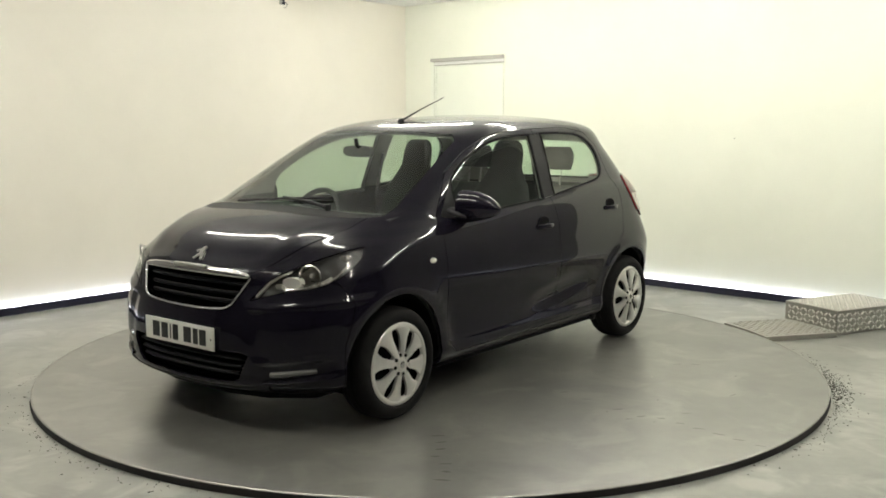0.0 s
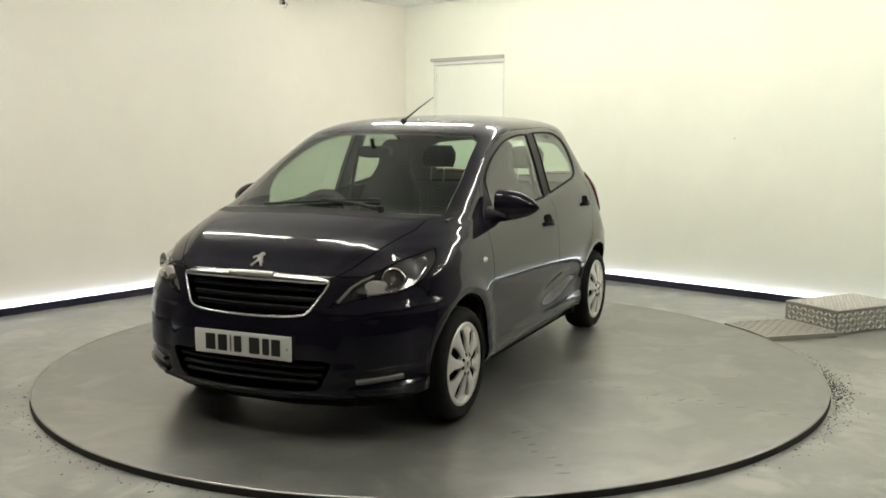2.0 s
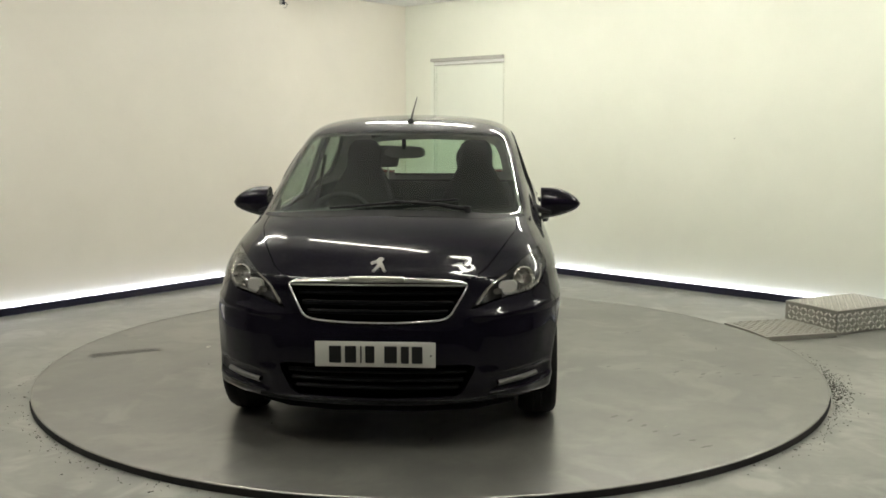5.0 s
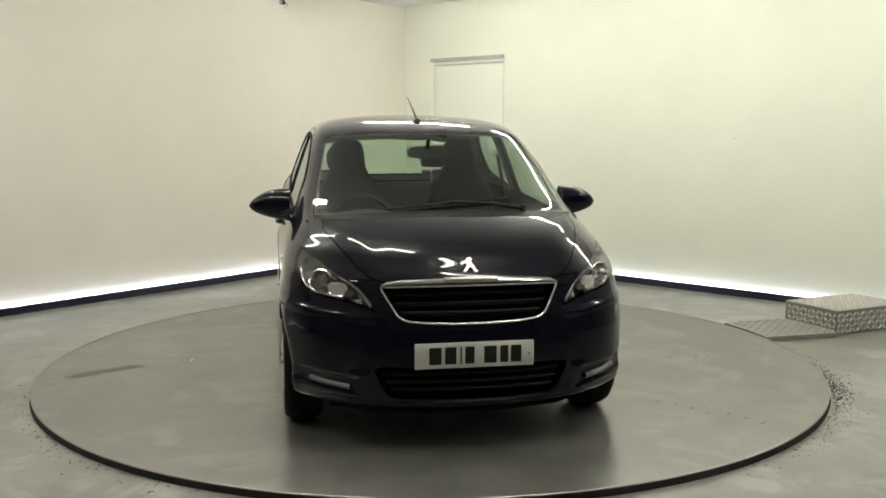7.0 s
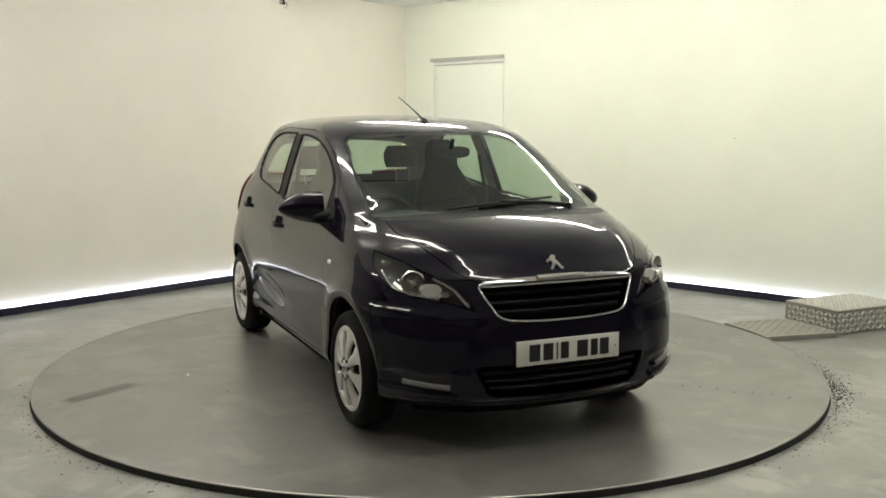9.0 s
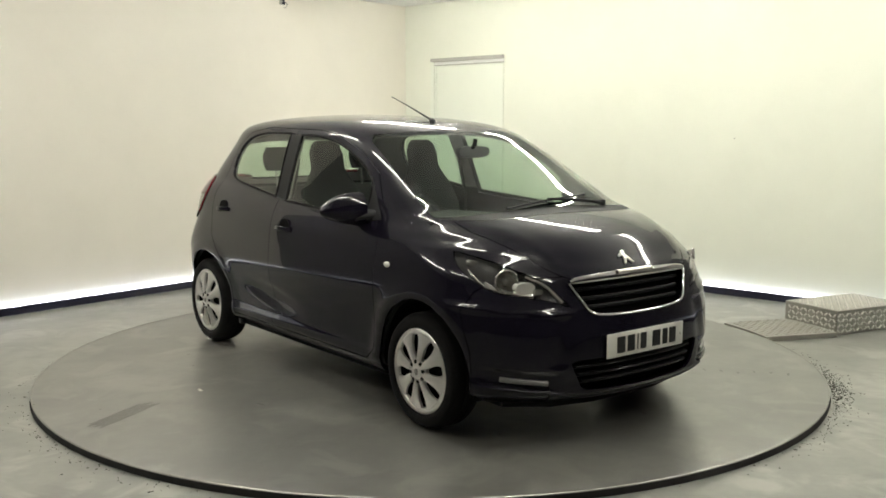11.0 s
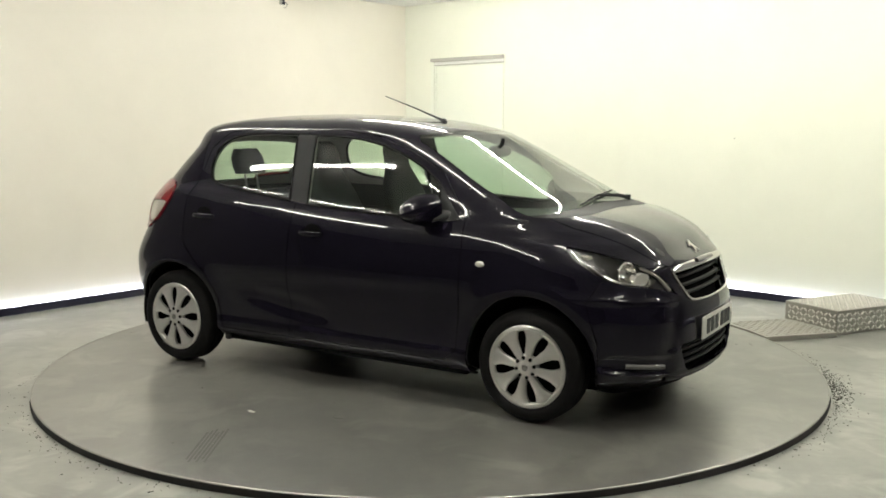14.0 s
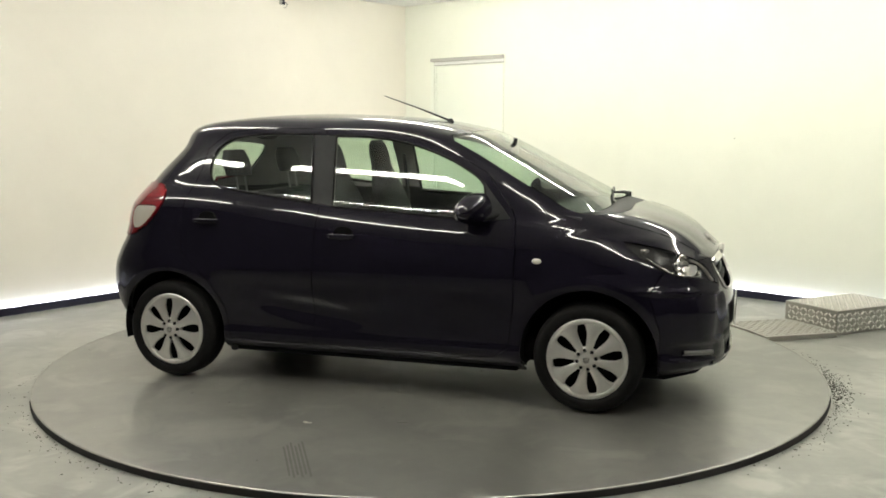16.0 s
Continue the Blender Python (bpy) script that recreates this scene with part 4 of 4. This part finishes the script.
def build_car():
    car = new("car")
    bm, G = cut_body()

    def pd(k, whole=False, **kw):
        return panel_data(G[k], whole, **kw)
    body = panel("body", both(pd("body", True)), PAINT, car, "glossy dark aubergine body shell")
    bonnet = panel("bonnet", both(pd("bonnet", True)), PAINT, car)
    bumper = panel("front_bumper", both(pd("bumper", True)), PAINT, car)
    panel("cowl", both(pd("cowl", True, depth=.02)), PLASTIC, car, "black plastic cowl")
    panel("windscreen", both(pd("windscreen", True, gap=.001, depth=.004)), GLASS, car, "clear green-tinted windscreen")
    panel("rear_window", both(pd("rear_glass", True, gap=.001, depth=.004)), GLASS, car, "green-tinted rear window")
    for s in (1, -1):
        side = (lambda d: d) if s > 0 else flip
        fd = panel("front_door", side(pd("door_front")), PAINT, car)
        rd = panel("rear_door", side(pd("door_rear")), PAINT, car)
        panel("pillar_cover", side(pd("pillar")), PLASTIC, fd, "satin black pillar cover")
        panel("window", side(pd("window_front", gap=.003, depth=.004)), GLASS, fd, "green-tinted side window")
        panel("window", side(pd("window_rear", gap=.003, depth=.004)), GLASS, rd, "green-tinted side window")
        panel("tail_lamp", side(pd("tail", lift=.009, depth=.02)), REDLENS, car, "red tail lamp with pale lens")
        panel("reversing_lens", side(pd("tail_clear", lift=.0065, depth=.02)), CLEARLENS, car, "pale clear lens of the tail lamp")
        # rubber seals round the side windows
        for door, poly in ((fd, WIN_F), (rd, WIN_R)):
            pts = [Vector((x, s * (y_at(x, z) + .0005), z)) for x, z in poly]
            pts.append(pts[0])
            part("window_seal", tube_bm(pts, .0070, 6), RUBBER, door, "", True)
        mirror_housing(fd, s)
        door_handle(fd, -1.300, .835, s)
        door_handle(rd, -2.112, .892, s)
        repeater(body, s)
        headlamp(car, G, s)
    front_details(car, bumper, bonnet)
    wiper_set(car)
    lining(G, ("body", "door_front", "door_rear", "pillar", "tail", "tail_clear"), .030, CABIN, "cabin_lining", car, lambda c: c.x < .15 and c.z < 1.02)
    lining(G, ("body", "door_front", "door_rear", "pillar", "tail", "tail_clear"), .022, HEADLINER, "headliner", car, lambda c: c.x < .15 and c.z >= 1.0)
    lining(G, ("bonnet", "bumper", "body", "headlamp", "grille", "intake", "cowl"), .065, WELL, "engine_bay_lining", car, lambda c: c.x > -.05)
    bm.free()
    for x, r in ((0, .345), (-2.34, .335)):
        for s in (1, -1):
            w, n = bmesh.new(), 40
            arc = [(x + r * math.cos(radians(-14 + 208 * k / n)), .275 + r * math.sin(radians(-14 + 208 * k / n))) for k in range(n + 1)]
            ins = [w.verts.new((u, s * .50, v)) for u, v in arc]
            outs = [w.verts.new((u, s * .745, v)) for u, v in arc]
            for k in range(n):
                w.faces.new((ins[k], ins[k + 1], outs[k + 1], outs[k]))
            w.faces.new(ins)
            part("wheel_well", w, WELL, car, "", True)
    part("underbody", box_bm(-2.60, -.50, .17, .50, .50, .27, .02), WELL, car)
    part("undertray", prism_bm([(.0, -.60), (.0, .60), (.36, .60), (.50, .42), (.555, .2), (.555, -.2), (.50, -.42), (.36, -.60)], .150, .21, .008), WELL, car, "black plastic tray under the nose")
    for s in (1, -1):
        part("sill_floor", box_bm(-2.0, min(s * .45, s * .73), .17, -.36, max(s * .45, s * .73), .24, .01), WELL, car)
        part("mud_flap", box_bm(-1.995, min(s * .60, s * .745), .165, -1.955, max(s * .60, s * .745), .24, .01), PLASTIC, car)
    part("exhaust_box", box_bm(-1.75, -.35, .135, -1.35, .30, .2, .03), WELL, car)
    # aerial
    ab = part("aerial", lathe([(.022, -.015), (.022, .0), (.017, .012), (.010, .020), (.0, .023)], 20), PLASTIC, car, "black roof aerial", True)
    ab.matrix_local = pose(-.944, 0, 1.426)
    part("aerial_rod", tube_bm([(0, 0, .008), (-.20, 0, .083), (-.411, 0, .155)], [.007, .004, .0022], 8), PLASTIC, ab)
    # spoiler over the rear window
    def tip(y):
        k = abs(y) / .42
        xe, dz = -2.52 + .13 * k * k, .040 * k ** 3
        return [Vector((x, y, z - dz)) for x, z in ((-2.20, 1.430), (xe + .08, 1.406), (xe, 1.372), (xe + .012, 1.352), (-2.30, 1.36))]
    sp = loft([tip(-.42 + .84 * k / 20) for k in range(21)])
    part("spoiler", sp, PAINT, car, "", True, 50)
    cabin(car)
    for x in (0, -2.34):
        for s in (1, -1):
            wheel(car, x, s, 11 if x == 0 else 4)
    return tagged(car, "glossy dark aubergine five-door hatchback parked on the turntable", "car")


# ---------------------------------------------------------------- turntable and room things
def build_turntable():
    tt = new("turntable")
    bm = lathe([(.0, .0), (1.0, .0), (TABLE_R - .009, .0)], 128)
    part("table_top", bm, TABLEM, tt, "grey painted round deck with tyre scuffs")
    part("table_edge", lathe([(TABLE_R - .009, -.004), (TABLE_R - .009, .0012), (TABLE_R - .004, .0012), (TABLE_R, -.002), (TABLE_R, -.006)], 160), EDGEM, tt, "worn pale metal edge", True, 40)
    part("table_rim", lathe([(TABLE_R, -.006), (TABLE_R - .001, -.034), (TABLE_R - .001, -.08)], 160), DARKRIM, tt, "dark rim below the edge", True, 40)
    # dark rubber mark of a tyre tread: a short patch of parallel streaks
    for k in range(6):
        b = box_bm(-.22 + .03 * (k % 2), .001 + .017 * k, .0006, .22 - .025 * ((k * 7) % 3), .010 + .017 * k, .0012)
        b.transform(MARK)
        part("tyre_streak", b, STREAKM, tt)
    # a trail of faint tread prints towards the edge, and single smears
    rnd = random.Random(5)
    spots = [(.02 + .02 * rnd.uniform(-1, 1) + .004 * k, -1.53 - .092 * k, rnd.uniform(-14, 14)) for k in range(7)]
    spots += [(1.18 + .068 * k, -1.36 - .082 * k, -20 + rnd.uniform(-14, 14)) for k in range(5)]
    spots += [(.95, -1.29, 0), (1.108, -1.282, -10), (1.463, -.224, 5), (1.565, -.232, -8), (1.584, -.883, 40),
              (.70, -.815, 20), (.80, -.95, -10), (.93, -1.13, 8), (1.02, -1.25, 15), (1.25, -1.2, 0), (-.9, -1.3, 40), (-1.2, .6, 70), (.4, 1.6, 30)]
    for x, y, turn in spots:
        n, w, h = 14, .022 + .014 * rnd.random(), .006 + .004 * rnd.random()
        b = bmesh.new()
        ring = []
        for k in range(n):
            a, q = 2 * math.pi * k / n, .65 + .5 * rnd.random()
            ring.append(b.verts.new((w * q * math.cos(a), h * q * math.sin(a), .0009)))
        b.faces.new(ring)
        b.transform(pose(x, y, 0, 0, 0, turn))
        part("tyre_smear", b, SMEARM, tt)
    for k in range(34):
        r, a = TABLE_R * rnd.random() ** .5 * .97, rnd.random() * 2 * math.pi
        ln = .003 + .009 * rnd.random() ** 2
        b = box_bm(-ln, -.002 - .004 * rnd.random(), .0004, ln * .8, .003, .0014)
        b.transform(pose(r * math.cos(a), r * math.sin(a), 0, 0, 0, rnd.random() * 180))
        part("debris", b, CHIPM if k % 3 == 0 else SCUFFM, tt)
    # a bent scrap of white paper or tape
    scrap = box_bm(-.016, -.006, .0005, .014, .006, .0025)
    box_bm(.008, -.012, .0005, .026, -.002, .004, bm=scrap)
    scrap.transform(pose(-1.041, 1.020, 0, 0, 0, 60))
    part("scrap", scrap, PLATEM, tt, "small white scrap")
    tt.location = (0, 0, TABLE_H)
    return tagged(tt, "large round grey car turntable with a worn pale edge", "turntable")


SCUFFM = mat("scuff", (.088, .085, .077), .3, var=.35, scale=30, spec=.8)
SMEARM = mat("tyre_smear", (.075, .072, .064), .31, var=.3, scale=40, spec=1.0)
STREAKM = mat("tyre_streak", (.092, .089, .080), .31, var=.35, scale=30, spec=1.3)
DIRTM = mat("dirt", (.060, .056, .048), .8, var=.35, scale=30, spec=.2)
CHIPM = mat("paint_chip", (.42, .41, .37), .5, var=.2, scale=40)
MARK = pose(-1.52, 1.135, 0, 0, 0, -8)


def build_ramp():
    """Tread-plate step box with a low plate that leads to the table."""
    st = new("step_box")
    st.matrix_world = pose(2.793, .694, 0, 0, 0, 25)
    ln, dp, h = .69, .475, .172
    part("box_body", box_bm(0, 0, 0, ln, dp, h, .006), ALU, st)
    bm = bmesh.new()

    def lug(m, flipd):
        own = bmesh.new()
        bmesh.ops.create_cube(own, size=1)
        for v in own.verts:
            k = .55 if v.co.z > 0 else 1
            v.co = Vector((v.co.x * .033 * k, v.co.y * .014 * k, v.co.z * .005 + .0025))
        own.transform(m @ Matrix.Rotation(radians(45 if flipd else -45), 4, "Z"))
        me = bpy.data.meshes.new("tmp")
        own.to_mesh(me)
        own.free()
        bm.from_mesh(me)
        bpy.data.meshes.remove(me)
    step = .037
    for i in range(int(ln / step)):
        for j in range(int(dp / step)):
            lug(pose(.022 + i * step, .022 + j * step, h), (i + j) % 2)
        for j in range(4):
            lug(pose(.022 + i * step, 0, .026 + j * step, 90, 0, 0), (i + j) % 2)
    for i in range(int(dp / step)):
        for j in range(4):
            lug(pose(0, .022 + i * step, .022 + j * step, 0, -90, 0) @ Matrix.Rotation(radians(90), 4, "Z"), (i + j) % 2)
    tagged(part("tread_pattern", bm, LUGM, st, "raised diamond lugs of the tread plate"), kind="stuff")
    tagged(st, "low box of aluminium tread plate used as a step", "step")
    lp = part("bridge_plate", prism_bm([(2.236, .50), (2.775, .632), (2.66, 1.145), (2.10, .968), (2.196, .70)], .001, .036, .003), ALUFLAT, None, "dull grey metal plate")
    bm = bmesh.new()
    outline = [(2.26, .53), (2.755, .65), (2.648, 1.12), (2.13, .965), (2.215, .70)]
    ux, uy = Vector((.971, .238, 0)), Vector((-.238, .971, 0))
    for i in range(-2, 18):
        for j in range(-2, 17):
            p = Vector((2.236, .50, .036)) + ux * (i * step) + uy * (j * step)
            if in_poly((p.x, p.y), outline):
                lug(pose(p.x, p.y, .036, 0, 0, 14), (i + j) % 2)
    tagged(part("tread_pattern", bm, ALUFLAT, lp, "low worn lugs of the plate"), kind="stuff")
    tagged(lp, "dull grey metal plate between step and turntable", "plate")


ALUFLAT = mat("dull_plate", (.32, .308, .272), .42, .35, var=.15, scale=7, rvar=.1)


def build_door():
    d = new("door_1")
    d.matrix_world = at_wall(CORNER, ANG_R)      # x along the wall, -y into the room
    x0, x1, z = .405, 1.385, 2.142
    part("door_leaf", box_bm(x0 + .075, -.012, .01, x1, -.002, z - .062, .002), DOORM, d, "flat pale door leaf")
    part("door_frame", box_bm(x0, -.035, .0, x0 + .05, -.001, z, .004), DOORM, d)
    part("door_frame", box_bm(x0 + .05, -.022, .0, x0 + .074, -.001, z - .062, .003), DOORM, d)
    part("door_head", box_bm(x0 + .002, -.040, z - .030, x1 + .002, -.001, z + .006, .003), GREYM, d, "grey top rail of the door")
    part("door_head", box_bm(x0 + .052, -.028, z - .062, x1 + .001, -.001, z - .034, .003), METALW, d)
    part("door_head", box_bm(x0 + .052, -.034, z - .072, x1 + .001, -.001, z - .0625, .002), GREYM, d)
    tagged(d, "flat pale service door in the cream wall", "door", kind="structure")


def build_small():
    # hook with a stub of cable high on the wall
    hk = new("wall_hook")
    hk.matrix_world = M_L @ pose(1.755, 0.0, 2.60)
    part("hook_plate", box_bm(-.03, .0, -.015, .03, .012, .05, .003), GREYM, hk)
    part("hook_bar", tube_bm([(0, .01, .0), (.01, .05, -.01), (.03, .06, .015), (.045, .055, .04)], .008, 8), BLACKTRIM, hk)
    part("cable_stub", tube_bm([(-.03, .01, .02), (-.045, .03, -.01), (-.02, .035, -.04), (.0, .03, -.045)], .005, 6), GREYM, hk)
    tagged(hk, "small grey wall hook with a cable stub", "hook")
    sc = new("wall_screw")
    d = (Vector((2.551, 2.33, 0)) - CORNER).length
    sc.matrix_world = at_wall(CORNER, ANG_R) @ pose(d, 0, 1.334)
    bm = lathe([(.0, .004), (.005, .0035), (.006, .0)], 12)
    bm.transform(pose(0, -.0005, 0, 90, 0, 0))
    part("screw_head", bm, GREYM, sc)
    tagged(sc, "small grey screw head in the wall", "screw")
    # loose dirt round the table
    rnd = random.Random(9)
    bm = bmesh.new()
    for k in range(800):
        a = rnd.choice((rnd.gauss(-.27, .10), rnd.gauss(-.22, .12), rnd.gauss(-.24, .09), rnd.gauss(3.9, .35), rnd.gauss(-.5, .25)))
        r = TABLE_R + .015 + abs(rnd.gauss(0, .055))
        s = .0012 + .0038 * rnd.random() ** 3
        w = .5 + rnd.random()
        box_bm(-s * w, -s * .7, 0, s * w, s * .7, .0022, bm=bm, m=pose(r * math.cos(a), r * math.sin(a), 0.0005, 0, 0, rnd.random() * 180))
    for x, y in ((-2.62, -1.78),):
        box_bm(-.012, -.009, 0, .012, .009, .006, bm=bm, m=pose(x, y, .0005, 0, 0, 30))
    ob = part("floor_dirt", bm, DIRTM)
    tagged(ob, "dark crumbs of dirt on the floor by the turntable", "dirt", kind="stuff")


build_ramp()
build_door()
build_small()
turntable = build_turntable()
car = build_car()
CX, CY = -1.096, 0.111


def motions():
    # both turn together about the table's centre at an even pace
    turns, rides = [], []
    for i in range(33):
        t = 0.5 * i
        a = 231.154 + 6.9043 * t
        turns.append((t, pose(0, 0, TABLE_H, 0, 0, a - 231.154)))
        rides.append((t, pose(0, 0, TABLE_H + 0.001, 0, 0, a) @ pose(-CX, -CY, 0)))
    walk(turntable, turns)
    walk(car, rides)


motions()
